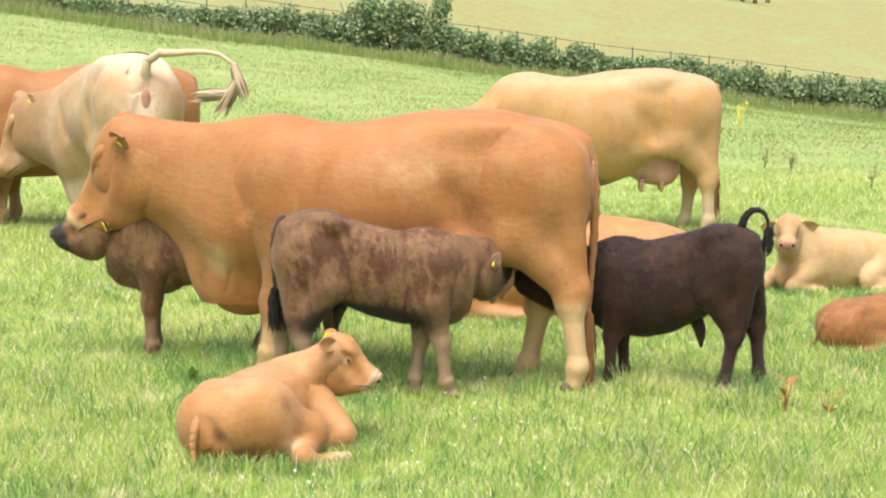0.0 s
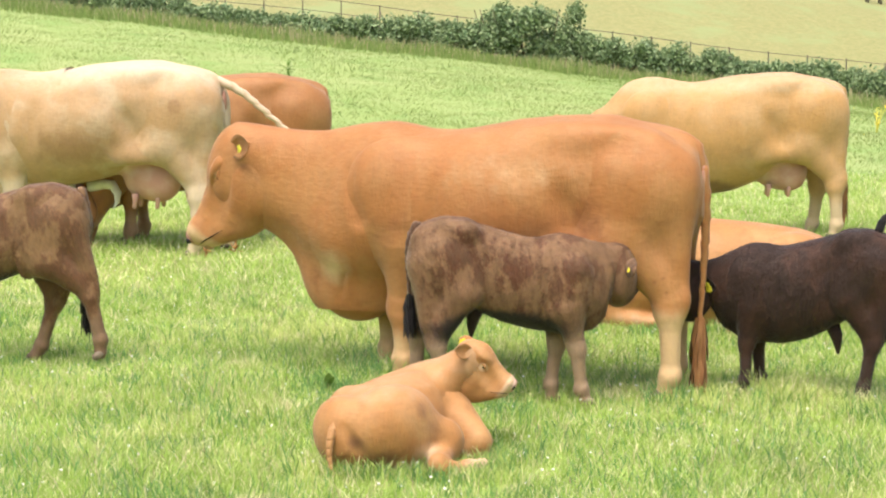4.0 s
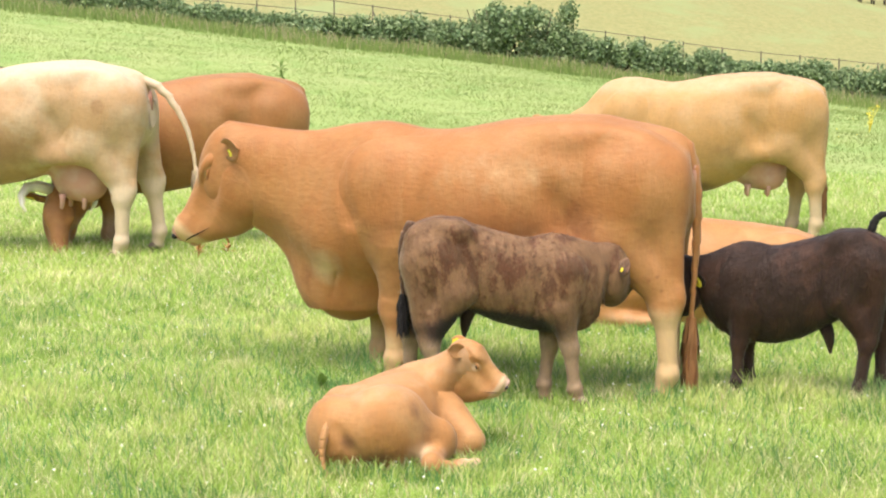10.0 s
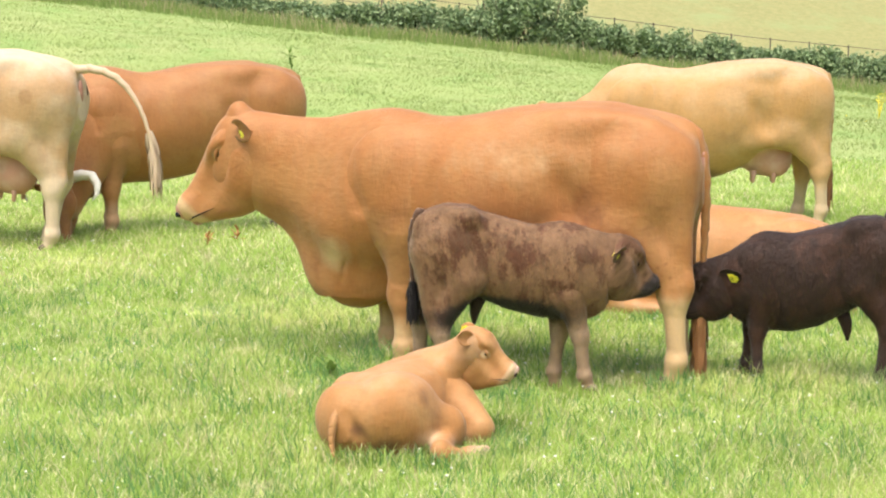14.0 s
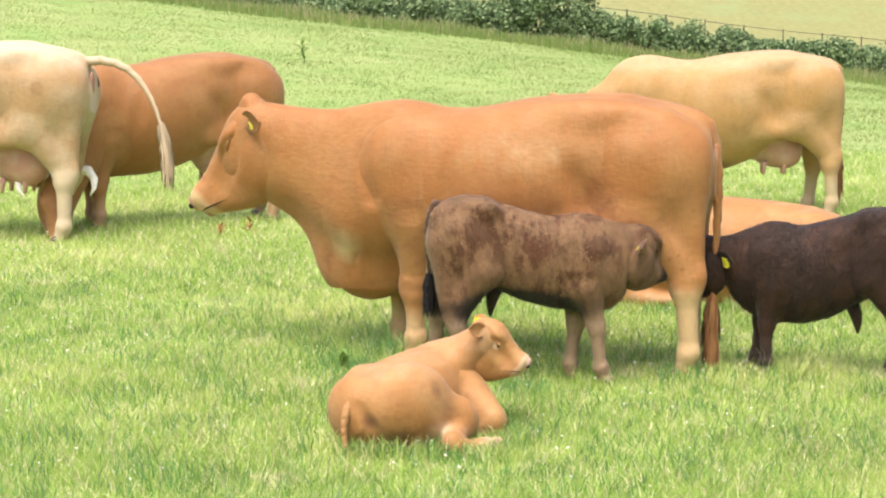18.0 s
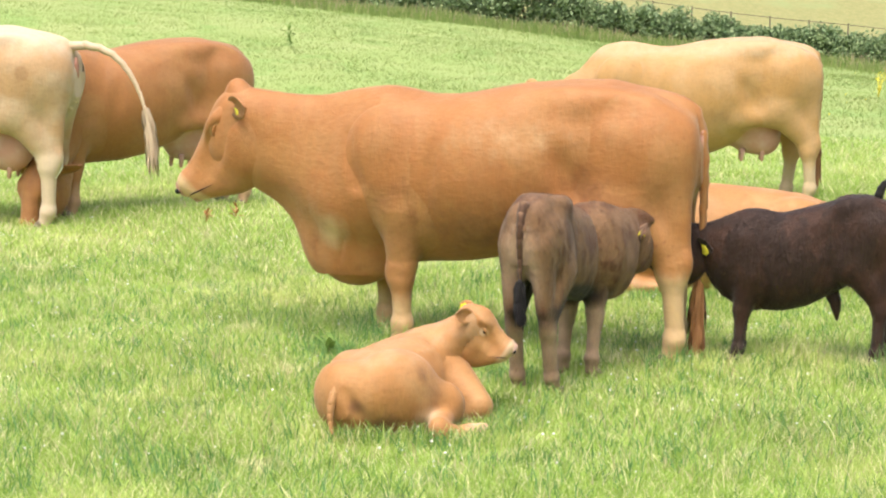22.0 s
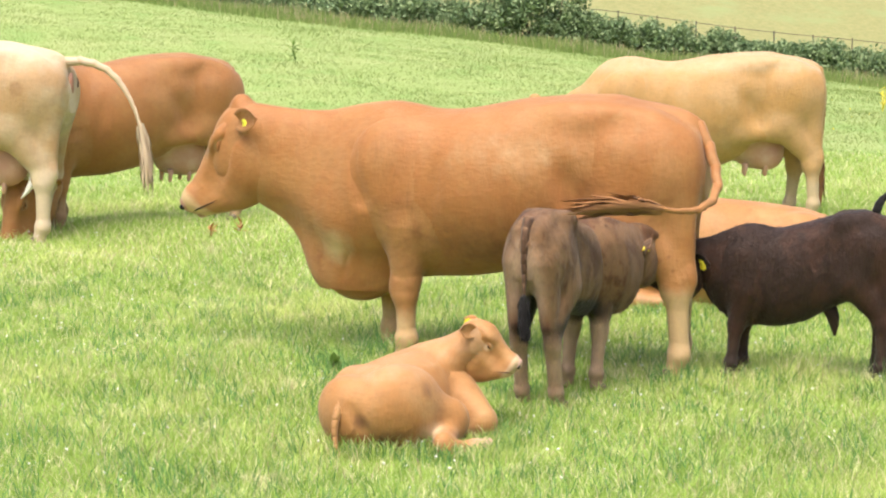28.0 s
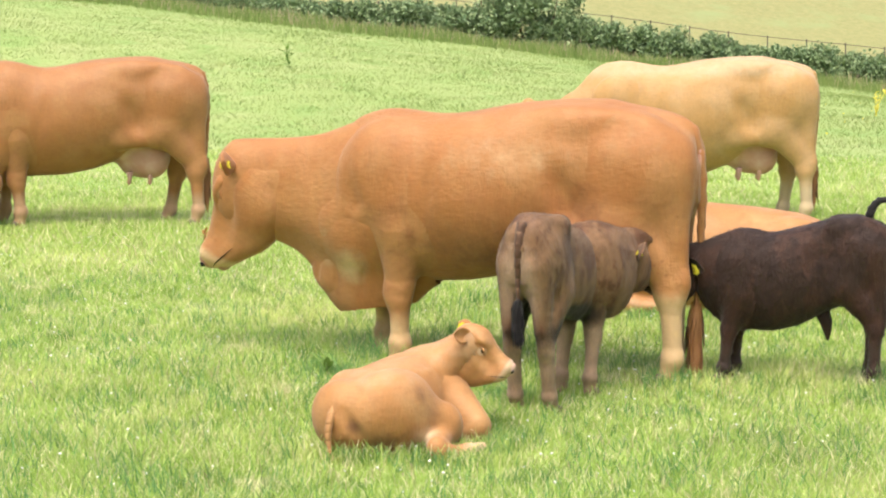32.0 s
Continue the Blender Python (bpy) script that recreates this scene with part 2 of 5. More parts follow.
# ---------------------------------------------------------------- smooth solid shapes
def capsule(a, b, ra, rb, flat=1.0):
    """A round cone from a to b, squeezed sideways by flat."""
    a, b = np.array(a, float), np.array(b, float)

    def f(P):
        ab, Q = b - a, P - a
        t = np.clip((Q @ ab) / max(1e-9, ab @ ab), 0, 1)
        d = Q - t[:, None] * ab
        d[:, 1] /= flat
        return (np.sqrt((d * d).sum(1)) - (ra + t * (rb - ra))) * min(1.0, flat + 0.15)

    r = max(ra, rb)
    f.box = np.minimum(a, b) - r, np.maximum(a, b) + r
    return f


def egg(c, r, turn=None):
    """An ellipsoid with half-axes r, turned by an Euler triple of degrees."""
    c, r = np.array(c, float), np.array(r, float)
    R = np.array(pose(0, 0, 0, *turn).to_3x3()) if turn else np.eye(3)

    def f(P):
        q = (P - c) @ R / r
        return (np.sqrt((q * q).sum(1)) - 1) * r.min()

    f.box = c - r.max(), c + r.max()
    return f


def trunk(stations, power=2.3, keel=()):
    """A barrel along x: rows of (x, top, bottom, half width); keel: rows of (x, how far it narrows towards its lower edge)."""
    s = np.array(stations, float)
    fine = np.linspace(s[0, 0], s[-1, 0], 160)
    cols = []
    for k in (1, 2, 3):
        v = np.interp(fine, s[:, 0], s[:, k])
        pad = np.pad(v, 6, mode="edge")
        cols.append(np.convolve(pad, np.hanning(15)[1:-1] / np.hanning(15).sum(), "valid"))

    def f(P):
        x = np.clip(P[:, 0], fine[0], fine[-1])
        top, low, wid = (np.interp(x, fine, c) for c in cols)
        h, zc = (top - low) / 2, (top + low) / 2
        if keel:
            wid = wid * (1 - np.interp(x, [v[0] for v in keel], [v[1] for v in keel]) * np.clip((zc - P[:, 2]) / h, 0, 1) ** 1.3)
        q = (np.abs(P[:, 1] / wid) ** power + np.abs((P[:, 2] - zc) / h) ** power) ** (1 / power)
        d = (q - 1) * np.minimum(h, wid)
        dx = np.abs(P[:, 0] - x)
        return np.where(dx > 0, np.sqrt(np.maximum(d, 0) ** 2 + dx * dx), d)

    f.box = np.array([s[0, 0], -s[:, 3].max(), s[:, 2].min()]), np.array([s[-1, 0], s[:, 3].max(), s[:, 1].max()])
    return f


def blend(shapes, k=0.06):
    """Shapes that flow into one another over k metres."""
    def f(P):
        d = shapes[0](P)
        for s in shapes[1:]:
            e = s(P)
            h = np.maximum(k - np.abs(d - e), 0) / k
            d = np.minimum(d, e) - h * h * k / 4
        return d

    f.box = np.min([s.box[0] for s in shapes], 0), np.max([s.box[1] for s in shapes], 0)
    return f


def hollow(f, cuts, k=0.08):
    """f with soft dents where the cuts reach into it."""
    def g(P):
        d = f(P)
        for c in cuts:
            e = -c(P)
            h = np.maximum(k - np.abs(d - e), 0) / k
            d = np.maximum(d, e) + h * h * k / 4
        return d

    g.box = f.box
    return g


def lumps(V, scale, seed=0.0):
    """Smooth noise from -1 to 1 at many points."""
    out = np.zeros(len(V))
    rng = np.random.default_rng(int(seed) + 5)
    for n in range(10):
        w = rng.normal(size=3)
        w = w / np.linalg.norm(w) * scale * (.6 + 1.1 * rng.random())
        out += np.sin(V @ w + rng.random() * 6.28 + 1.3 * np.sin(V @ np.roll(w, 1) * .6))
    return out / 4.5


def skin(f, step, box=None):
    """The surface f = 0 as vertices and quads."""
    lo, hi = box or f.box
    lo, hi = np.array(lo) - 2.5 * step, np.array(hi) + 2.5 * step
    n = np.ceil((hi - lo) / step).astype(int) + 1
    ax = [lo[i] + step * np.arange(n[i]) for i in range(3)]
    # only the blocks that the surface can reach are worked out point by point
    q = 6
    nb = -(-n // q)
    mid = np.stack(np.meshgrid(*[lo[i] + step * (np.arange(nb[i]) * q + (q - 1) / 2) for i in range(3)], indexing="ij"), -1).reshape(-1, 3)
    B = f(mid).reshape(nb)
    V = np.repeat(np.repeat(np.repeat(B, q, 0), q, 1), q, 2)[:n[0], :n[1], :n[2]].copy()
    todo = np.abs(V) < step * q * .87 * 1.7
    at = np.argwhere(todo)
    V[todo] = f(lo + step * at)
    inside = V < 0
    total = np.zeros((*(n - 1), 3))
    count = np.zeros(n - 1)
    crossings = []
    for d in range(3):
        a = [slice(None)] * 3
        b = [slice(None)] * 3
        a[d], b[d] = slice(0, -1), slice(1, None)
        va, vb = V[tuple(a)], V[tuple(b)]
        cross = inside[tuple(a)] != inside[tuple(b)]
        crossings.append(cross)
        idx = np.argwhere(cross)
        t = va[cross] / (va[cross] - vb[cross])
        pts = idx.astype(float)
        pts[:, d] += t
        o = [i for i in range(3) if i != d]
        for u in (0, 1):
            for w in (0, 1):
                c = idx.copy()
                c[:, o[0]] -= u
                c[:, o[1]] -= w
                ok = ((c >= 0) & (c < n - 1)).all(1)
                np.add.at(total, tuple(c[ok].T), pts[ok])
                np.add.at(count, tuple(c[ok].T), 1)
    cells = count > 0
    number = -np.ones(n - 1, int)
    number[cells] = np.arange(cells.sum())
    verts = total[cells] / count[cells][:, None] * step + lo
    quads = []
    for d in range(3):
        o = [i for i in range(3) if i != d]
        idx = np.argwhere(crossings[d])
        idx = idx[((idx[:, o] > 0) & (idx[:, o] < (n - 1)[o])).all(1)]
        ring = []
        for u, w in ((1, 1), (0, 1), (0, 0), (1, 0)):
            c = idx.copy()
            c[:, o[0]] -= u
            c[:, o[1]] -= w
            ring.append(number[tuple(c.T)])
        q = np.stack(ring, 1)
        flip = inside[tuple(idx.T)] == (d == 1)
        q[flip] = q[flip][:, ::-1]
        quads.append(q)
    return verts, np.concatenate(quads)


def relaxed(verts, quads, rounds=2):
    for _ in range(rounds):
        s, c = np.zeros_like(verts), np.zeros(len(verts))
        for i in range(4):
            for j in (1, 3):
                np.add.at(s, quads[:, i], verts[quads[:, (i + j) % 4]])
                np.add.at(c, quads[:, i], 1)
        verts = verts * 0.5 + s / np.maximum(c, 1)[:, None] * 0.5
    return verts


def flesh(name, f, step, mat, parent, under=None, marks=None, origin=(0, 0, 0), label="", rounds=2, slack=0.0008, shag=0.0, fur=0, rings=None):
    """A mesh part with the surface of f. under: the shape it grows out of; only what stands out of that is kept."""
    verts, quads = skin(f, step)
    verts = relaxed(verts, quads, rounds)
    if under is not None:
        out = under(verts) > slack
        quads = quads[out[quads].any(1)]
        used = np.unique(quads)
        back = -np.ones(len(verts), int)
        back[used] = np.arange(len(used))
        verts, quads = verts[used], back[quads]
    g = np.stack([f(verts + e) - f(verts - e) for e in np.eye(3) * step * .6], 1)
    g = g / np.maximum(np.linalg.norm(g, axis=1), 1e-9)[:, None]
    if rings:
        along = (verts - rings[0]) @ rings[1] + .012 * lumps(verts, 9)
        verts = verts + g * (.0034 * np.sin(along * 6.283 / .021) * np.clip(.7 + lumps(verts, 14, 3), 0, 1))[:, None]
    if shag:
        verts = verts + g * (shag * (.55 * lumps(verts, 30) + .5 * lumps(verts, 75, 1)))[:, None]
    me = bpy.data.meshes.new(name)
    o = np.array(origin)
    me.from_pydata((verts - o).tolist(), [], quads.tolist())
    me.polygons.foreach_set("use_smooth", np.ones(len(quads), bool))
    me.materials.append(mat)
    if not shag:
        me.normals_split_custom_set_from_vertices(g.tolist())
    pale, dark = marks(verts) if marks else (np.zeros(len(verts)), np.zeros(len(verts)))
    for key, values in (("pale", pale), ("dark", dark)):
        me.attributes.new(key, "FLOAT", "POINT").data.foreach_set("value", np.clip(values, 0, 1).astype(np.float32))
    ob = new(name, me)
    ob.parent = parent
    ob.location = origin
    if label:
        tagged(ob, label)
    if fur:
        hairs(ob, verts - o, g, pale, dark, mat, fur, int(len(verts) * FUR_DENSITY), len(verts))
    return ob


FUR_DENSITY = 2.4


def hairs(ob, V, N, pale, dark, mat, length, count, seed):
    """Loose tufts of the coat, combed back and down over the skin, joined to the mesh of the part."""
    rng = np.random.default_rng(seed)
    i = rng.integers(0, len(V), count)
    p, n = V[i] + rng.normal(0, .004, (count, 3)), N[i]
    comb = np.array((-.55, 0, -.85)) + rng.normal(0, .45, (count, 3))
    comb -= n * (comb * n).sum(1)[:, None]
    comb /= np.maximum(np.linalg.norm(comb, axis=1), 1e-6)[:, None]
    d = comb * .98 + n * (.03 + .11 * rng.random(count))[:, None]
    l = length * (.5 + rng.random(count))
    w = np.cross(n, comb) * (.0013 + .0013 * rng.random(count))[:, None]
    base = p - n * .002
    A = np.stack([base - w, base + w, base + d * l[:, None] * .55 + w * .8, base + d * l[:, None], base + d * l[:, None] * .55 - w * .8], 1)
    me = ob.data
    v0, l0, f0 = len(me.vertices), len(me.loops), len(me.polygons)
    me.vertices.add(count * 5)
    me.loops.add(count * 5)
    me.polygons.add(count)
    co = np.empty((v0 + count * 5) * 3)
    me.vertices.foreach_get("co", co)
    co[v0 * 3:] = A.ravel()
    me.vertices.foreach_set("co", co)
    vi = np.empty(l0 + count * 5, int)
    me.loops.foreach_get("vertex_index", vi)
    vi[l0:] = v0 + np.arange(count * 5)
    me.loops.foreach_set("vertex_index", vi)
    ls = np.empty(f0 + count, int)
    me.polygons.foreach_get("loop_start", ls)
    ls[f0:] = l0 + np.arange(count) * 5
    me.polygons.foreach_set("loop_start", ls)
    me.update(calc_edges=True)
    me.polygons.foreach_set("use_smooth", np.ones(f0 + count, bool))
    for key, src in (("pale", pale), ("dark", dark)):
        vals = np.empty(v0 + count * 5, np.float32)
        vals[:v0] = np.clip(src, 0, 1)
        vals[v0:] = np.repeat(np.clip(src[i] + rng.normal(0, .05, count), 0, 1), 5)
        me.attributes[key].data.foreach_set("value", vals)


def part(name, bm, material, parent, label="", smooth=True):
    me = bpy.data.meshes.new(name)
    bm.to_mesh(me)
    bm.free()
    me.materials.append(material)
    me.polygons.foreach_set("use_smooth", [smooth] * len(me.polygons))
    ob = new(name, me)
    ob.parent = parent
    if label:
        tagged(ob, label)
    return ob


def tube(points, radii, sides=8):
    """A closed bent tube through points."""
    bm = bmesh.new()
    pts = [Vector(p) for p in points]
    rings = []
    side = None
    for i, p in enumerate(pts):
        d = (pts[min(i + 1, len(pts) - 1)] - pts[max(i - 1, 0)]).normalized()
        if side is None:
            side = d.orthogonal().normalized()
        side = (side - d * side.dot(d)).normalized()
        up = d.cross(side)
        rings.append([bm.verts.new(p + (side * math.cos(a) + up * math.sin(a)) * radii[i]) for a in (2 * math.pi * k / sides for k in range(sides))])
    for a, b in zip(rings, rings[1:]):
        for k in range(sides):
            bm.faces.new((a[k], a[(k + 1) % sides], b[(k + 1) % sides], b[k]))
    bm.faces.new(rings[0][::-1])
    bm.faces.new(rings[-1])
    bmesh.ops.recalc_face_normals(bm, faces=bm.faces)
    return bm


def ball(c, r, turn=(0, 0, 0), seg=12, rings=8):
    bm = bmesh.new()
    bmesh.ops.create_uvsphere(bm, u_segments=seg, v_segments=rings, radius=1)
    bm.transform(pose(*c, *turn) @ Matrix.Diagonal((*r, 1)))
    return bm


# ---------------------------------------------------------------- cattle
# Shapes are given for a grown cow 1.42 m high at the hip, head towards +x; calves are scaled from their own table.
COW_TRUNK = [(-0.955, 1.05, 0.92, .06), (-0.92, 1.17, 0.82, .14), (-0.85, 1.26, 0.76, .19), (-0.72, 1.345, 0.70, .225), (-0.5, 1.405, 0.68, .26), (-0.27, 1.40, 0.585, .315), (0.0, 1.375, 0.495, .355),
             (0.25, 1.325, 0.45, .36), (0.5, 1.295, 0.435, .305), (0.72, 1.29, 0.40, .235), (0.9, 1.22, 0.37, .205), (1.02, 1.10, 0.43, .16), (1.08, 0.98, 0.54, .115), (1.12, 0.88, 0.64, .06)]
CALF_TRUNK = [(-0.80, 1.16, 1.02, .07), (-0.77, 1.27, 0.92, .13), (-0.68, 1.37, 0.84, .185), (-0.5, 1.42, 0.80, .215), (-0.3, 1.39, 0.74, .225), (0.0, 1.315, 0.63, .245),
              (0.25, 1.255, 0.57, .25), (0.5, 1.215, 0.545, .215), (0.68, 1.17, 0.545, .18), (0.82, 1.09, 0.57, .145), (0.9, 0.98, 0.68, .08)]


def hind_shapes(s, calf):
    """Thigh, hamstring, gaskin, hock with its point, cannon, fetlock, pastern."""
    if calf:
        w = .125
        return [capsule((-0.50, s * .115, 1.10), (-0.40, s * .15, .86), .19, .15, .60), capsule((-0.64, s * .11, 1.08), (-0.675, s * .12, .64), .125, .078, .75),
                capsule((-0.43, s * .14, .84), (-0.630, s * w, .56), .140, .085, .72), egg((-0.645, s * w, .495), (.080, .058, .078)), egg((-0.70, s * w, .55), (.034, .030, .048)),
                capsule((-0.645, s * w, .46), (-0.63, s * w, .17), .058, .050), egg((-0.63, s * w, .135), (.060, .052, .048)), capsule((-0.625, s * w, .12), (-0.60, s * w, .04), .046, .050)]
    w = .175
    return [capsule((-0.66, s * .155, 1.05), (-0.58, s * .185, .82), .24, .165, .58), capsule((-0.80, s * .14, 1.04), (-0.865, s * .16, .58), .135, .072, .70),
            capsule((-0.62, s * .185, .79), (-0.835, s * w, .52), .145, .078, .70), egg((-0.845, s * w, .455), (.086, .060, .085)), egg((-0.915, s * w, .51), (.034, .032, .055)),
            capsule((-0.85, s * w, .42), (-0.865, s * w, .16), .058, .049, .88), egg((-0.865, s * w, .125), (.056, .050, .050)), capsule((-0.86, s * w, .11), (-0.84, s * w, .04), .043, .046)]


def fore_shapes(s, calf):
    """Upper arm, elbow, forearm, knee, cannon, fetlock, pastern."""
    if calf:
        w = .115
        return [capsule((0.58, s * .12, 1.00), (0.50, s * .14, .76), .15, .118, .70), egg((0.435, s * .135, .72), (.055, .045, .07)), capsule((0.51, s * .14, .74), (0.53, s * w, .48), .108, .074, .85),
                egg((0.54, s * w, .43), (.070, .060, .076)), capsule((0.535, s * w, .39), (0.525, s * w, .15), .054, .047), egg((0.525, s * w, .125), (.058, .052, .046)), capsule((0.525, s * w, .11), (0.54, s * w, .04), .045, .050)]
    w = .165
    return [capsule((0.75, s * .17, 1.02), (0.64, s * .195, .74), .20, .145, .60), egg((0.545, s * .19, .68), (.065, .05, .09)), capsule((0.645, s * .19, .72), (0.655, s * w, .45), .125, .080, .80),
            egg((0.667, s * w, .385), (.082, .064, .088)), capsule((0.66, s * w, .33), (0.655, s * w, .15), .055, .047), egg((0.655, s * w, .12), (.060, .052, .050)), capsule((0.655, s * w, .105), (0.67, s * w, .04), .045, .050)]


def shrunk(f, k):
    g = lambda P: f(P / k) * k
    g.box = np.array(f.box[0]) * k, np.array(f.box[1]) * k
    return g


def hoof_mesh(x, y, k):
    bm = bmesh.new()
    for side in (-1, 1):
        b = ball((x + 0.018 * k, y + side * 0.024 * k, 0.028 * k), (0.050 * k, 0.024 * k, 0.034 * k), (0, 12, side * 4), 10, 6)
        me = bpy.data.meshes.new("claw")
        b.to_mesh(me)
        b.free()
        bm.from_mesh(me)
        bpy.data.meshes.remove(me)
    return bm


def ear_pose(s, k, base, drop, back, face):
    return pose(base[0] * k, s * base[1] * k, base[2] * k, 0, 0, 0) @ pose(0, 0, 0, 0, 0, s * (90 + back)) @ pose(0, 0, 0, 0, drop, 0) @ pose(0, 0, 0, s * face, 0, 0)


def make_ear(head, s, k, mat, drop, back, base, tag=None, inner=None, face=0):
    """A leaf-shaped cupped ear; drop and back in degrees; face turns the hollow forward."""
    m = Matrix.Identity(4)
    held = ear_pose(s, k, base, drop, back, face)
    made = []
    L = 0.215 * k
    bm = bmesh.new()
    rows, cols = 9, 8
    grid = []
    for i in range(rows):
        t = i / (rows - 1)
        w = 0.078 * k * (math.sin(math.pi * min(1, 0.16 + t * 0.80)) ** 0.75) * (1.0 if t < 0.96 else 0.6)
        line = []
        for j in range(cols):
            u = j / (cols - 1) * 2 - 1
            cup = -s * (0.036 * (1 - t * 0.6)) * k * (u * u)
            line.append(Vector((L * t, cup, w * u)))
        grid.append(line)
    layers = []
    for off in (0.0, s * 0.007 * k):
        layers.append([[bm.verts.new(m @ (v + Vector((0, off, 0)))) for v in line] for line in grid])
    for n, la in enumerate(layers):
        for i in range(rows - 1):
            for j in range(cols - 1):
                q = (la[i][j], la[i + 1][j], la[i + 1][j + 1], la[i][j + 1])
                bm.faces.new(q if n else q[::-1])
    a, b = layers
    rim = [(i, 0) for i in range(rows)] + [(rows - 1, j) for j in range(1, cols)] + [(i, cols - 1) for i in range(rows - 2, -1, -1)]
    for (i, j), (p, q) in zip(rim, rim[1:]):
        bm.faces.new((a[i][j], a[p][q], b[p][q], b[i][j]))
    bmesh.ops.recalc_face_normals(bm, faces=bm.faces)
    me_ear = part("ear", bm, mat, head)
    made.append(me_ear)
    for key in ("pale", "dark"):
        me_ear.data.attributes.new(key, "FLOAT", "POINT").data.foreach_set("value", np.full(len(me_ear.data.vertices), (0.4 if mat in (UMBER, DUN, SABLE) else .22) if key == "dark" and inner == "dark" else 0.1, np.float32))
    if tag:
        w = 0.036 * k * tag
        c = m @ pose(L * 0.62, -s * 0.012 * k, -0.015 * k, 0, 90, 0)
        for side in (1, -1):
            bm = bmesh.new()
            outline = [(-0.45, 1.0), (0.45, 1.0), (0.55, 0.55), (1.0, 0.3), (1.0, -1.0), (-1.0, -1.0), (-1.0, 0.3), (-0.55, 0.55)]
            lo = [bm.verts.new(c @ Vector((x * w * -1, (0.017 if side > 0 else -0.03) * k, y * w * 1.05))) for x, y in outline]
            hi = [bm.verts.new(c @ Vector((x * w * -1, (0.021 if side > 0 else -0.026) * k, y * w * 1.05))) for x, y in outline]
            bm.faces.new(lo)
            bm.faces.new(hi[::-1])
            for i in range(8):
                j = (i + 1) % 8
                bm.faces.new((lo[i], hi[i], hi[j], lo[j]))
            bmesh.ops.recalc_face_normals(bm, faces=bm.faces)
            made.append(part("ear_tag", bm, TAG, head, "yellow plastic ear tag", False))
            bm = bmesh.new()
            for r, (half, z) in enumerate(((0.5, -0.3), (0.4, -0.6))):
                q = [bm.verts.new(c @ Vector((x * w, (0.0235 if side > 0 else -0.0325) * k, (z + y) * w))) for x, y in ((-half, -.06), (half, -.06), (half, .06), (-half, .06))]
                bm.faces.new(q)
            made.append(part("tag_print", bm, TAGMARK, head, smooth=False))
    for ob in made:
        ob.matrix_basis = held
    return made


HEAD_TRUNK = [(-.075, -.01, -.16, .05), (-.03, .045, -.25, .095), (.06, .068, -.33, .118), (.16, .070, -.375, .125), (.25, .058, -.385, .117), (.33, .040, -.365, .100), (.41, .022, -.325, .088),
              (.48, .012, -.262, .088), (.54, .010, -.212, .094), (.585, -.004, -.176, .086), (.612, -.04, -.14, .056)]


EARS = {}


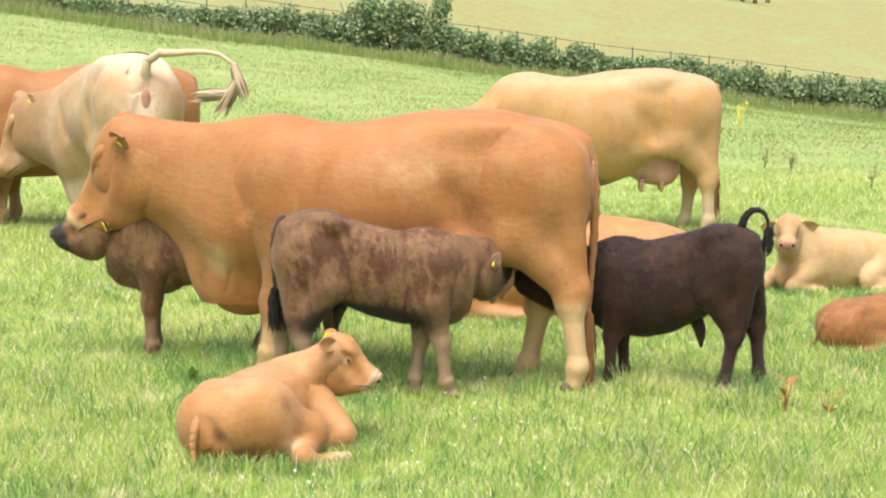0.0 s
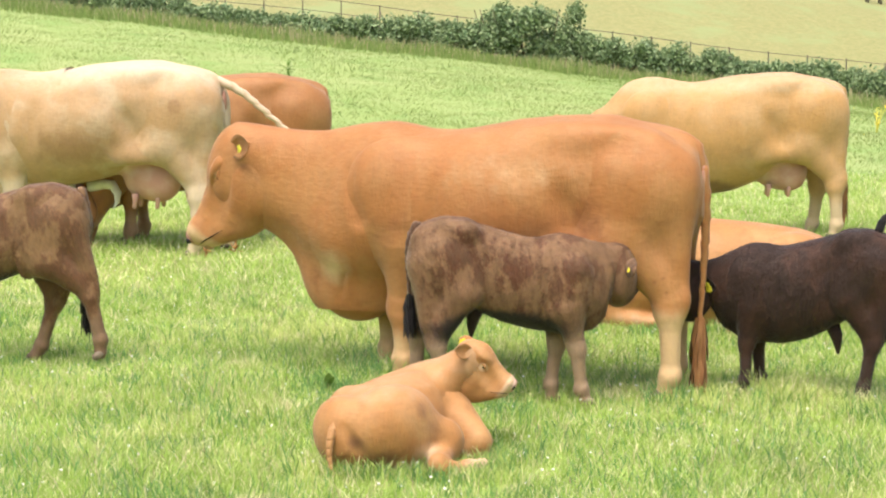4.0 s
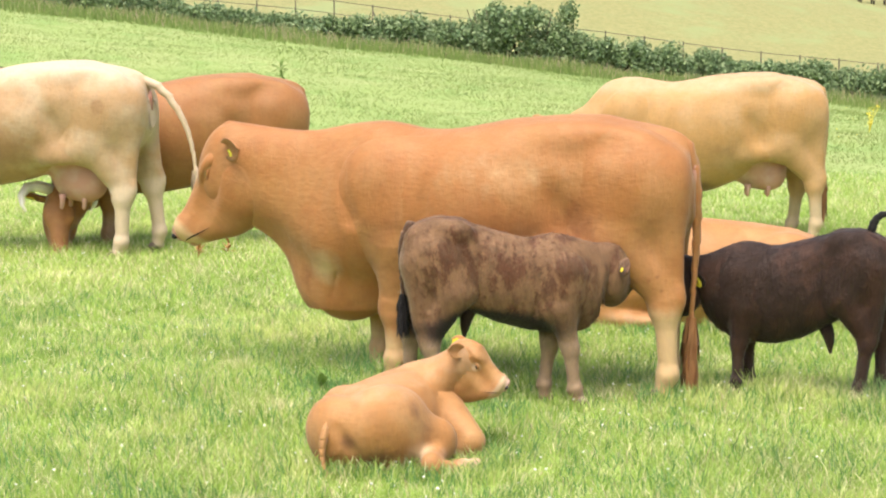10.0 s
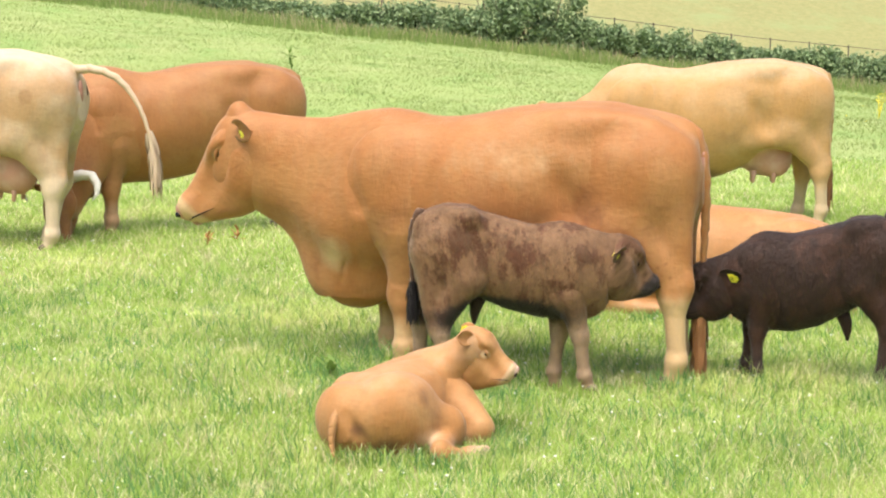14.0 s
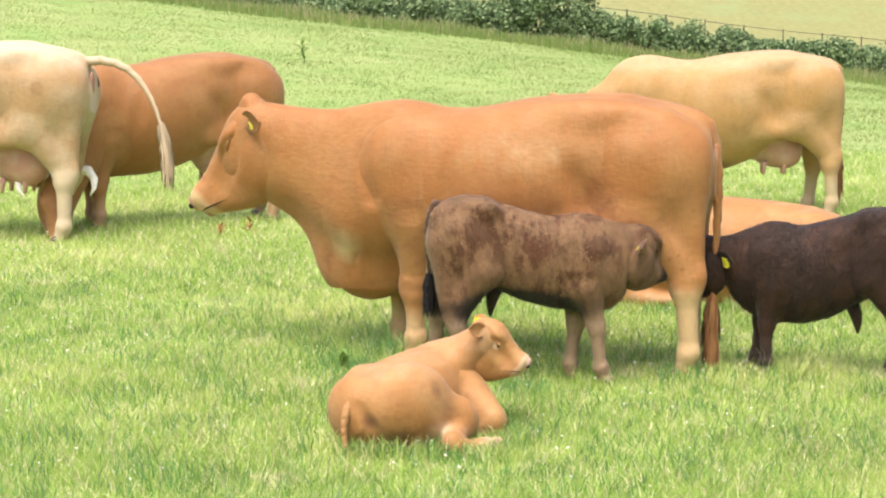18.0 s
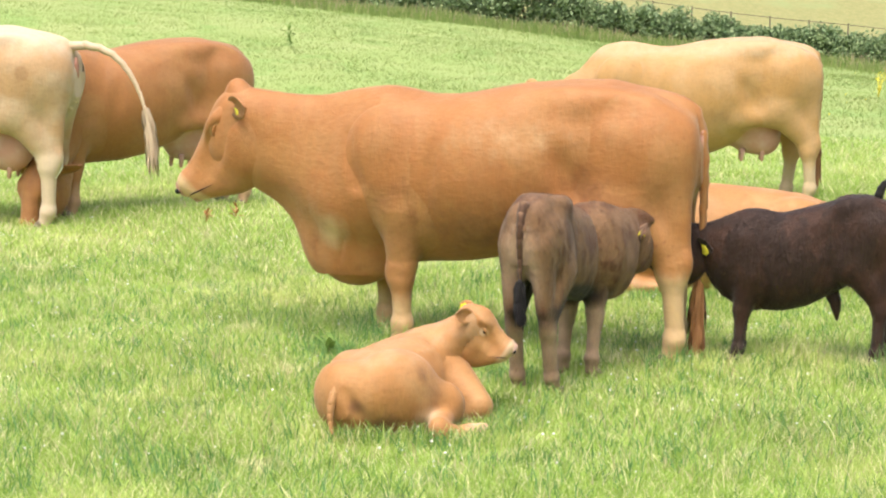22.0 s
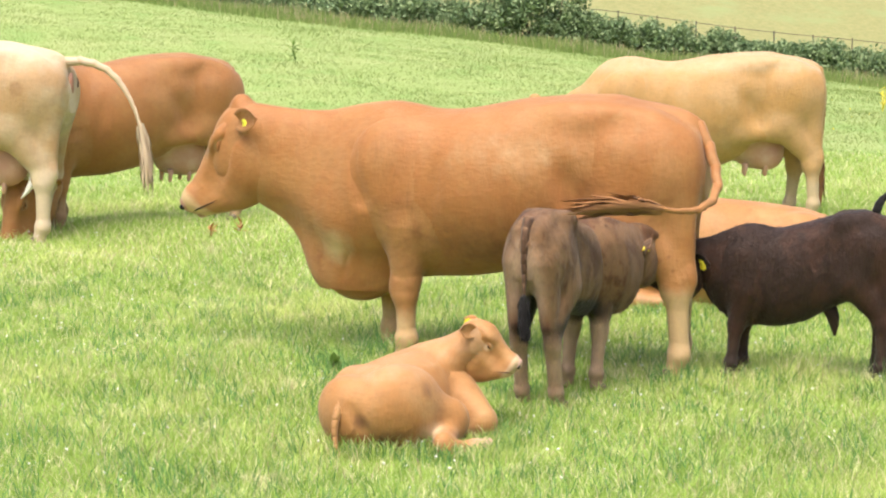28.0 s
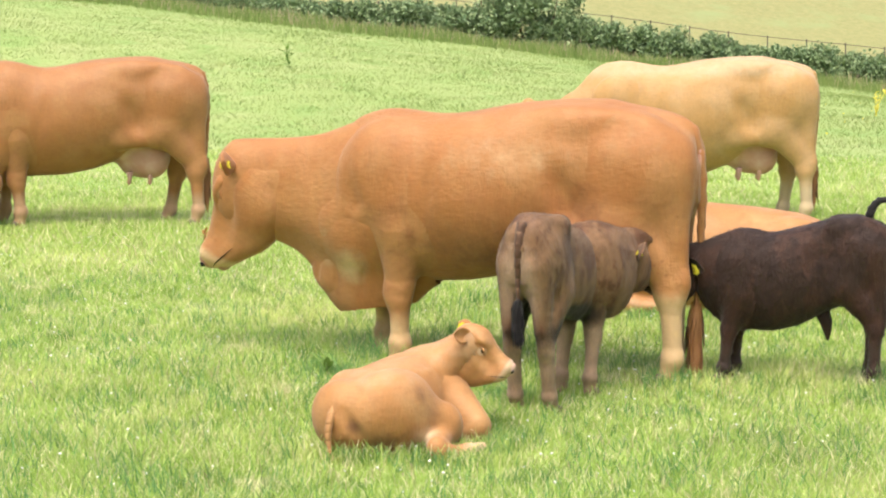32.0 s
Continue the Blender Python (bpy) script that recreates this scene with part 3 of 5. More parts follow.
def make_head(parent, k, at, mat, calf=False, nose=PINK, horns=False, tags=(1, 1), ears=None, marks=None, pale_nose=0.0, eye_ring=0.6, poll=True, shag=0.0, fur=0.0, ear_size=1.0, ear_base=(.0, .10, -.105)):
    """The head about its poll: face along +x, forehead up."""
    shapes = [trunk([(x, t + (.035 * max(0, 1 - abs(x - .14) / .22) if calf else 0), b * (1.08 if calf else 1), w * (1.12 if calf else 1)) for x, t, b, w in HEAD_TRUNK], 2.3)]
    shapes += [egg((.17, s * .100, .000), (.075, .034, .040)) for s in (-1, 1)] + [egg((.55, s * .045, -.055), (.05, .044, .045)) for s in (-1, 1)]
    shapes += [egg((.14, s * .085, -.22), (.13, .052, .135), (0, 18, 0)) for s in (-1, 1)]
    if not calf:
        shapes.append(capsule((.05, 0, -.16), (-.02, 0, -.27), .125, .14, .75))
    if poll and not calf:
        shapes.append(egg((-.02, 0, .05), (.06, .05, .05)))
    dents = [egg((.35, s * .128, -.10), (.13, .045, .05), (0, 12, 0)) for s in (-1, 1)] + [egg((.05, s * .155, -.03), (.07, .04, .05)) for s in (-1, 1)] + [egg((.20, s * .150, -.045), (.05, .03, .03)) for s in (-1, 1)]
    f = hollow(blend(shapes, .05), dents, .05)
    eye = [.245 if calf else .200, .0, -.055 if calf else -.035]

    def surface(x, z):
        y = np.linspace(.02, .16, 60)
        v = f(np.stack([np.full(60, x), y, np.full(60, z)], 1))
        return float(y[np.argmax(v > 0)])

    eye[1] = surface(eye[0], eye[2])

    def head_marks(V):
        q = V / k
        pale = np.clip((q[:, 0] - .50) / .05, 0, 1) * pale_nose
        ring = sum(np.clip(1 - np.linalg.norm((q - np.array((eye[0], s * eye[1], eye[2]))) / (.075, .06, .055), axis=1), 0, 1) for s in (-1, 1))
        pale = np.maximum(pale, np.clip(ring * 2.0, 0, 1) * eye_ring)
        pale = np.maximum(pale, np.clip(1 - np.abs(q[:, 1]) / .05, 0, 1) * np.clip(1 - np.abs(q[:, 0] - .36) / .16, 0, 1) * (q[:, 2] > -.06) * .8 * pale_nose)
        dark = np.zeros(len(q))
        if marks:
            pale, dark = marks(q, pale, dark)
        return pale, dark

    head = flesh("head", shrunk(f, k), 0.012 * k + 0.001, mat, parent, None, head_marks, (0, 0, 0), shag=shag, fur=fur)
    head.matrix_basis = at @ Matrix.Diagonal((.79 if calf else 1, 1, 1, 1))
    pad = blend([egg((.592, 0, -.058), (.050, .082, .064)), egg((.570, 0, -.146), (.048, .066, .030))], .03)
    flesh("muzzle", shrunk(pad, k), .009 * k, nose, head, None, None, label="moist bare nose")
    for s in (-1, 1):
        part("nostril", ball((.620 * k, s * .062 * k, -.050 * k), (.020 * k, .015 * k, .019 * k), (s * 20, 20, s * 35), 8, 6), EYE_DARK, head)
        part("eye", ball((eye[0] * k, s * (eye[1] - .004) * k, eye[2] * k), (.022 * k, .010 * k, .011 * k), (0, 25, s * 8), 12, 8), EYE_DARK, head)
        part("eyelid", tube([((eye[0] - .040) * k, s * (eye[1] - .002) * k, (eye[2] + .010) * k), ((eye[0] - .014) * k, s * (eye[1] + .007) * k, (eye[2] + .022) * k), ((eye[0] + .016) * k, s * (eye[1] + .006) * k, (eye[2] + .010) * k), ((eye[0] + .040) * k, s * (eye[1] - .003) * k, (eye[2] - .014) * k)],
                            [.005 * k, .012 * k, .011 * k, .005 * k], 6), mat, head)
        part("mouth_line", tube([(x * k, s * (surface(x, z) + .001) * k, z * k) for x, z in ((.60, -.118), (.565, -.132), (.51, -.160), (.45, -.190))], [.002 * k, .0045 * k, .0035 * k, .001 * k], 6), EYE_DARK, head)
    EARS[head.name] = []
    for n, s in enumerate((1, -1)):
        drop, back, face = (ears or ((12, 15, 0), (12, 15, 0)))[n]
        base = [v / ear_size for v in ear_base]
        EARS[head.name].append((s, k * ear_size, base, make_ear(head, s, k * ear_size, mat, drop, back, base, tags[n], "dark" if mat in (ORANGE, RUST, UMBER, DUN, SABLE) else None, face)))
    if horns:
        for s in (-1, 1):
            pts = [(-.03, .06, .0), (-.05, .17, .04), (-.03, .25, .07), (.05, .29, .10), (.13, .285, .12), (.19, .25, .13)]
            part("horn", tube([Vector((x * k, s * y * k, z * k)) for x, y, z in pts], [.046 * k, .044 * k, .040 * k, .032 * k, .019 * k, .004 * k], 10), HORN, head, "curved pale horn")
    return head


def eased(dirs, n=10):
    """Ways of n pieces that bend evenly along the given ones."""
    d = np.array(dirs, float)
    at = np.linspace(0, len(d) - 1, n)
    return [Vector([np.interp(x, range(len(d)), d[:, i]) for i in range(3)]).normalized() for x in at]


def tail_pieces(thing, k, mat, dirs, base, tuft=None, thick=1.0, length=1.0, light=.7):
    """A tail of stiff pieces: dirs is the way of each piece in the animal's space."""
    n = 10
    calf_tail = tuft == SABLE
    pieces = []
    seg = 0.1 * k * length
    for i in range(n):
        last = i >= n - 3
        bm_name = "tail_switch" if last else "tail_bone"
        r0, r1 = (0.034 - 0.0034 * i) * k * thick, (0.031 - 0.0034 * i) * k * thick
        r0, r1 = max(r0, .013 * k), max(r1, .0125 * k)
        if i == n - 3:
            prof = [(.16, r0 * .5), (0, r0), (-.5, .018 * k), (-1.0, .022 * k), (-1.3, .022 * k)]
        elif i == n - 2:
            prof = [(.3, .012 * k), (.1, .020 * k), (-.3, .025 * k), (-.8, .027 * k), (-1.2, .026 * k), (-1.4, .015 * k)]
        elif i == n - 1:
            prof = [(.3, .015 * k), (.1, .024 * k), (-.4, .025 * k), (-1.0, .018 * k), (-1.7, .005 * k)]
        else:
            prof = [(.32, r0 * .35), (.16, r0 * .82), (.0, r0), (-.5, (r0 + r1) / 2), (-1.0, r1), (-1.16, r1 * .82), (-1.32, r1 * .35)]
        bm = tube([(0.004 * k * math.sin(j * 2.1 + i), 0, z * seg) for j, (z, r) in enumerate(prof)], [r for z, r in prof], 9)
        if last:
            rnd = random.Random(i + int(k * 100))
            for _ in range(80):
                a = rnd.uniform(0, 6.28)
                z = rnd.uniform(-0.1, -.9) * seg
                r = 0.026 * k
                p0 = Vector((math.cos(a) * r, math.sin(a) * r, z))
                p1 = p0 + Vector((math.cos(a) * rnd.uniform(-.02, .03) * k, math.sin(a) * rnd.uniform(-.02, .03) * k, -rnd.uniform(.8, 2.2) * seg))
                t = Vector((-math.sin(a), math.cos(a), 0)) * .008 * k
                mid = (p0 + p1) / 2 + Vector((math.cos(a), math.sin(a), 0)) * .008 * k
                bm.faces.new([bm.verts.new(v) for v in (p0 - t, p0 + t, mid + t * .8, p1, mid - t * .8)])
        ob = part(bm_name, bm, tuft if (tuft and last) else mat, thing)
        for key, val in (("pale", 0.0 if tuft and (last or calf_tail) else light), ("dark", (0.95 if last or mat == SABLE else 0.45) if tuft == SABLE else 0.12)):
            ob.data.attributes.new(key, "FLOAT", "POINT").data.foreach_set("value", np.full(len(ob.data.vertices), val, np.float32))
        pieces.append(ob)
    for ob, m in zip(pieces, tail_poses(k, dirs, base, length)):
        ob.matrix_basis = m
    return pieces


def tail_poses(k, dirs, base, length=1.0):
    p, out = Vector(base) * k, []
    for d in eased(dirs):
        side = Vector((0, 1, 0)) if abs(d.y) < 0.9 else Vector((1, 0, 0))
        z = -d
        x = side.cross(z).normalized()
        y = z.cross(x)
        m = Matrix((x, y, z)).transposed().to_4x4()
        m.translation = p
        out.append(m)
        p = p + d * 0.1 * k * length
    return out


HANG = [(-.30, 0, -.95), (-.03, 0, -1), (.05, 0, -1), (.05, 0, -1), (.02, 0, -1), (0, 0, -1)]


def standing(name, label, k, mat, where, calf=False, neck_to=(1.52, 0, 1.08), neck_r=(.235, .165), head_turn=(0, 51, 0), head_k=1.0, tail=HANG, tuft=None, tail_length=1.0,
             udder=0, marks=None, leg_turns=(0, 0, 0, 0), head_args=None, group="", girth=1.0, long=1.0, sheath=False, hump=0.0, shag=0.0, fur=0.0, sag=0.0, tail_root=None, feet=(0, 0, 0, 0), fine=1.0):
    """A grown or young bovine on its feet. leg_turns: near fore, off fore, near hind, off hind, in degrees forward."""
    thing = new(name)
    thing.matrix_basis = where
    tagged(thing, label, "calf" if calf else "cow", group or "herd in the pasture")
    rows = [(x * long, a, b - sag * max(0, 1 - ((x - .1) / .75) ** 2), w * girth) for x, a, b, w in (CALF_TRUNK if calf else COW_TRUNK)]
    bulk = [trunk(rows, 2.3, ((-.5, .1), (.1, .12), (.45, .35), (.65, .62), (1.2, .5)) if not calf else ((-.3, .05), (.2, .15), (.45, .55), (.9, .45)))]
    both = (-1, 1)
    if calf:
        bulk += [egg((-.50 * long, s * .09, 1.12), (.25, .12, .25)) for s in both] + [egg((.54 * long, s * .085, .94), (.15, .12, .26), (0, -15, 0)) for s in both]
        bulk += [egg((-.34 * long, s * .15, 1.325), (.09, .05, .065)) for s in both] + [egg((.47 * long, 0, 1.19), (.13, .05, .07))] + [egg((-.72 * long, s * .06, 1.27), (.05, .045, .06)) for s in both]
        neck_at = (.60 * long, 0, .95)
        body = blend(bulk, .07)
        body = hollow(body, [egg((-.20 * long, s * .315, 1.10), (.13, .10, .20)) for s in both] + [egg((-.24 * long, s * .30, .80), (.09, .10, .16)) for s in both]
                      + [capsule((.34 * long, s * .335, 1.15), (.32 * long, s * .33, .72), .07, .07) for s in both] + [egg((-.60 * long, s * .29, 1.33), (.12, .10, .08)) for s in both], .07)
    else:
        bulk += [egg((-.66, s * .15, 1.04), (.26, .135, .26)) for s in both] + [egg((-.36, s * .185, 1.29), (.17, .055, .06)) for s in both]
        bulk += [egg((.70, s * .145, .96), (.19, .135, .31), (0, -16, 0)) for s in both] + [egg((.95, s * .10, .74), (.12, .09, .14)) for s in both]
        bulk += [egg((.93, 0, .465), (.20, .10, .15)), egg((.66, 0, 1.225 + hump), (.20, .075, .085)), egg((-.80, 0, 1.25), (.13, .05, .075))]
        bulk += [egg((-.87, s * .10, 1.15), (.06, .055, .07)) for s in both] + [capsule((-.26, s * .25, .72), (-.50, s * .23, .76), .065, .10, .6) for s in both]
        neck_at = (.80, 0, .95)
        body = blend(bulk, .085)
        body = hollow(body, [egg((-.13, s * .43, 1.20), (.19, .10, .14)) for s in both] + [egg((-.62, s * .345, 1.28), (.16, .10, .10)) for s in both] + [egg((-.35, s * .385, .90), (.08, .11, .18), (0, 25, 0)) for s in both], .07)
        body = hollow(body, [capsule((.40, s * .385, 1.08), (.44, s * .37, .62), .055, .06) for s in both] + [capsule((.86, s * .27, 1.10), (.80, s * .30, .86), .05, .05) for s in both]
                      + [capsule((-.41, s * .365, 1.06), (-.43, s * .35, .84), .05, .065) for s in both], .06)
        body = hollow(body, [capsule((.88, s * .165, .66), (.96, s * .125, .42), .015, .014) for s in both] + [capsule((1.06, s * .12, .62), (1.10, s * .075, .44), .013, .011) for s in both], .03)
    whole = shrunk(body, k)
    step = (0.0155 if not calf else 0.0125) * fine

    def tint(V):
        q = V / k
        z = np.clip(q[:, 2], 0, 2)
        pale = np.clip((.36 - z) / .2, 0, .8)
        dark = np.zeros(len(q))
        return marks(q, pale, dark) if marks else (pale, dark)

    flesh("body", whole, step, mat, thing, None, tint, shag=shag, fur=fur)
    a, b = np.array(neck_at), np.array(neck_to)
    if calf or b[2] < .9:
        nk = [capsule(a, b, neck_r[0], neck_r[1], .64 if not calf else .60)]
    else:
        up = np.array((-(b - a)[2], 0, (b - a)[0])) / np.hypot((b - a)[0], (b - a)[2])
        far = b + (b - a) / np.linalg.norm(b - a) * .06
        nk = [capsule(a + up * .10, far + up * .09, .185, .15, .72), capsule(a - up * .10, far - up * .06, .255, .19, .64), capsule(a + (.20, 0, -.43), b + (-.14, 0, -.25), .075, .045, .42)]
    nshape = shrunk(blend([body, blend(nk, .10)], .20 if not calf else .14), k)
    nshape.box = tuple(np.array(v) * k for v in (np.minimum(a, b) - max(neck_r[0], .28) - .30, np.maximum(a, b) + max(neck_r[0], .28) + .15))
    joint = np.array((.44, 0, 1.28) if not calf else (.30 * long, 0, 1.30))
    
    neck = flesh("neck", nshape, step, mat, thing, whole, tint, tuple(joint * k), slack=-.035 if mat == CREAM else .0008, shag=shag, fur=fur)
    legs = []
    pivots = [(.70 + feet[0], .17, .98), (.70 + feet[1], -.17, .98), (-.62 + feet[2], .17, 1.05), (-.62 + feet[3], -.17, 1.05)]
    if calf:
        pivots = [(.53 * long, .12, .98), (.53 * long, -.12, .98), (-.48 * long, .12, 1.08), (-.48 * long, -.12, 1.08)]
    for i, s in enumerate((1, -1, 1, -1)):
        shapes = (fore_shapes if i < 2 else hind_shapes)(s, calf)
        shift = (((.53 if i < 2 else -.48) * (long - 1) if calf else 0) + feet[i], 0, 0)
        leg = blend(shapes, .035)
        def moved(P, leg=leg, shift=shift):
            return leg(P - np.array(shift))
        moved.box = leg.box[0] + shift, leg.box[1] + shift
        f = blend([body, moved], .065)
        f.box = moved.box[0] - .10, moved.box[1] + .10
        f.box[0][2] = max(f.box[0][2], .0)
        ob = flesh("foreleg" if i < 2 else "hind_leg", shrunk(f, k), step * .85, mat, thing, whole, tint, tuple(v * k for v in pivots[i]), shag=shag, fur=fur * .7)
        ob.rotation_euler = (0, -radians(leg_turns[i]), 0)
        fx = (.545 if calf else .67) + shift[0] if i < 2 else (-.60 if calf else -.84) + shift[0]
        fy = s * ((.13 if calf else .165) if i < 2 else (.145 if calf else .175))
        h = part("hoof", hoof_mesh(fx * k, fy * k, k), HOOF, ob)
        h.location = [-v * k for v in pivots[i]]
        legs.append(ob)
    root = tail_root or (-.735 * long, 0, 1.36) if calf else (-.905, 0, 1.255)
    pieces = tail_pieces(thing, k, mat, tail, root, tuft, length=tail_length, thick=1.15 if calf else 1, light=.7 if mat == CREAM else .15)
    if udder:
        u = udder
        bag = blend([body, blend([egg((-.42, 0, .60), (.20 * u, .16 * u, .22 * u)), egg((-.50, .05, .56), (.14 * u, .10 * u, .17 * u)), egg((-.32, -.03, .56), (.13 * u, .10 * u, .15 * u))], .05)], .05)
        bag.box = np.array((-.75, -.3, .25)), np.array((-.1, .3, .95))
        ud = flesh("udder", shrunk(bag, k), step * .8, UDDER, thing, whole, None, label="full pink udder")
        for x, y in ((-.30, .085), (-.30, -.085), (-.47, .085), (-.47, -.085)):
            z = .585 - .20 * u
            part("teat", tube([(x * k, y * k, (z + .05) * k), (x * k, y * k, z * k), ((x + .006) * k, y * k, (z - .045) * k), ((x + .008) * k, y * k, (z - .058) * k)], [.028 * k, .019 * k, .016 * k, .007 * k], 8), UDDER, ud)
    if not calf:
        part("rump_skin", ball((-.95 * k, 0, 1.10 * k), (.018 * k, .035 * k, .085 * k), (0, 0, 0), 10, 8), PINK, thing, "bare pink skin under the tail")
    if sheath:
        part("sheath", tube([(-.18 * k, 0, (.76 - sag) * k), (-.22 * k, 0, (.66 - sag) * k), (-.23 * k, 0, (.59 - sag) * k), (-.235 * k, 0, (.51 - sag) * k)], [.065 * k, .052 * k, .036 * k, .010 * k], 8), tuft or mat, thing)
    spot = b * k + np.array((.05, 0, .19) if not calf else (.02, 0, .11)) * k
    at = Matrix.Translation(spot) @ pose(0, 0, 0, *head_turn)
    head = make_head(thing, k * head_k, at, mat, calf, shag=shag * .6, fur=fur * .6, **(head_args or {}))
    return dict(thing=thing, neck=neck, head=head, legs=legs, tail=pieces, k=k, neck_at=Vector(joint) * k, head_spot=Vector(spot), head_turn=head_turn, pivots=[Vector(v) * k for v in pivots], root=root, tail_length=tail_length)


def lying(name, label, k, mat, where, calf=True, neck_to=(.80, 0, .74), head_turn=(0, 35, 0), head_k=1.0, marks=None, head_args=None, tuck=1, slump=0.0, slim=1.0, front=1.0, hind=None, wrinkled=False, fur=0):
    """A bovine lying on its belly with folded legs; tuck: the side to which the hind legs lie."""
    thing = new(name)
    thing.matrix_basis = where
    tagged(thing, label, "calf" if calf else "cow", "herd in the pasture")
    rows = [(-0.80, .36, .18, .08), (-0.76, .47, .08, .16), (-0.64, .56, .01, .25), (-0.45, .625, -.03, .31), (-0.2, .66, -.04, .335), (0.1, .685, -.04, .325), (0.4, .70, -.03, .28),
            (0.6, .69, .02, .23), (0.75, .58, .10, .16), (0.83, .45, .22, .07)]
    rows = [(x * (front if x > 0 else 1), t - slump * min(1, max(0, (1.0 - x) / .4)), b, w) for x, t, b, w in rows]
    m = .52 * front
    body = blend([trunk(rows, 2.2), egg((-.46, tuck * .20, .32), (.30, .17, .27)), egg((-.44, -tuck * .18, .30), (.28, .15, .26)), egg((m, .16, .34 - slump * .7), (.22, .13, .27)), egg((m, -.16, .34 - slump * .7), (.22, .13, .27)),
                  egg((-.40, tuck * .19, .52 - slump), (.13, .09, .09)), egg((-.40, -tuck * .19, .52 - slump), (.13, .09, .09)), egg((.78 * front, 0, .22), (.14, .11, .18))] + ([egg((-.42, -.22, .33), (.36, .25, .30), (0, 0, -18)), egg((-.66, .05, .30), (.18, .24, .26))] if hind else []), .05)
    if hind:
        body = hollow(body, [capsule((-.02, -.34, .56), (.07, -.47, .20), .055, .055), capsule((-.55, .0, .65), (-.02, -.25, .64), .036, .034), capsule((-.30, .12, .68), (.12, -.06, .68), .026, .026), capsule((-.84, -.08, .36), (-.80, -.22, .10), .03, .05)], .05)
    whole = shrunk(body, k)
    step = .0125 if k < .8 else .017

    def tint(V):
        q = V / k
        pale, dark = np.clip((.16 - q[:, 2]) / .2, 0, .5), np.zeros(len(q))
        return marks(q, pale, dark) if marks else (pale, dark)

    flesh("body", whole, step, mat, thing, None, tint, fur=fur)
    a, b = np.array((.56 * front, -.04 if hind else 0, .46 - slump)), np.array(neck_to)
    nshape = shrunk(blend([body, capsule(a, b, .27 * slim, .185 * slim, .66)], .12), k)
    nshape.box = tuple(np.array(v) * k for v in (np.minimum(a, b) - .36, np.maximum(a, b) + .36))
    flesh("neck", nshape, step * (.55 if wrinkled else 1), mat, thing, whole, tint, rings=(a * k, (b - a) / np.linalg.norm(b - a)) if wrinkled else None)
    limbs = [("hind_leg", [capsule((-.30, tuck * .30, .24), (-.02, tuck * .42, .16), .15, .10, .8), capsule((-.02, tuck * .42, .12), (-.42, tuck * .46, .06), .085, .05), capsule((-.42, tuck * .46, .06), (-.08, tuck * .54, .045), .05, .042), egg((-.02, tuck * .55, .04), (.07, .04, .04))]),
             ("hind_leg", [capsule((-.30, -tuck * .22, .20), (-.05, -tuck * .33, .12), .13, .09, .8), capsule((-.05, -tuck * .33, .08), (-.40, -tuck * .36, .05), .07, .045), capsule((-.40, -tuck * .36, .045), (-.10, -tuck * .42, .04), .045, .04)]),
             ("foreleg", [capsule((.55, .20, .26), (.86, .22, .11), .13, .085, .8), capsule((.86, .22, .085), (.62, .27, .05), .07, .045), capsule((.62, .27, .045), (.48, .28, .04), .045, .04)]),
             ("foreleg", [capsule((.55, -.20, .26), (.90, -.20, .11), .13, .08, .8), capsule((.90, -.20, .085), (.66, -.25, .05), .068, .045), capsule((.66, -.25, .045), (.52, -.26, .04), .045, .04)])]
    if hind:
        limbs[0], limbs[1] = ("hind_leg", hind[0]), ("hind_leg", hind[1])
        limbs[3] = ("foreleg", [capsule((.30, -.24, .34), (.26, -.52, .14), .17, .11, .9), capsule((.26, -.54, .11), (.14, -.40, .06), .085, .06)])
        limbs[2] = ("foreleg", [capsule((.36, .18, .26), (.50, .22, .11), .13, .085, .8), capsule((.50, .22, .085), (.34, .27, .05), .07, .045)])
    for n, shapes in limbs:
        l = blend(shapes, .05)
        f = blend([body, l], .07)
        f.box = l.box[0] - .06, l.box[1] + .06
        flesh(n, shrunk(f, k), step * .9, mat, thing, whole, tint)
    tail_pieces(thing, k, mat, [(-.75, tuck * -.05, -.6), (-.45, tuck * .05, -.9), (-.1, tuck * .15, -1), (.0, tuck * .45, -.8), (.2, tuck * .8, -.2)] if hind else [(-.55, tuck * .1, -.85), (-.2, tuck * .2, -.95), (.05, tuck * .45, -.9), (.2, tuck * .8, -.45), (.3, tuck * .9, -.1)], (-.74, .02, .46 - slump), None, length=.62, thick=1.25 if hind else 1.0, light=.15)
    at = Matrix.Translation((b + np.array((.0, 0, .13))) * k) @ pose(0, 0, 0, *head_turn)
    make_head(thing, k * head_k, at, mat, calf, **(head_args or {}))
    return thing


def near(q, c, r):
    return np.clip(1 - np.linalg.norm((q - np.array(c)) / np.array(r), axis=1), 0, 1)


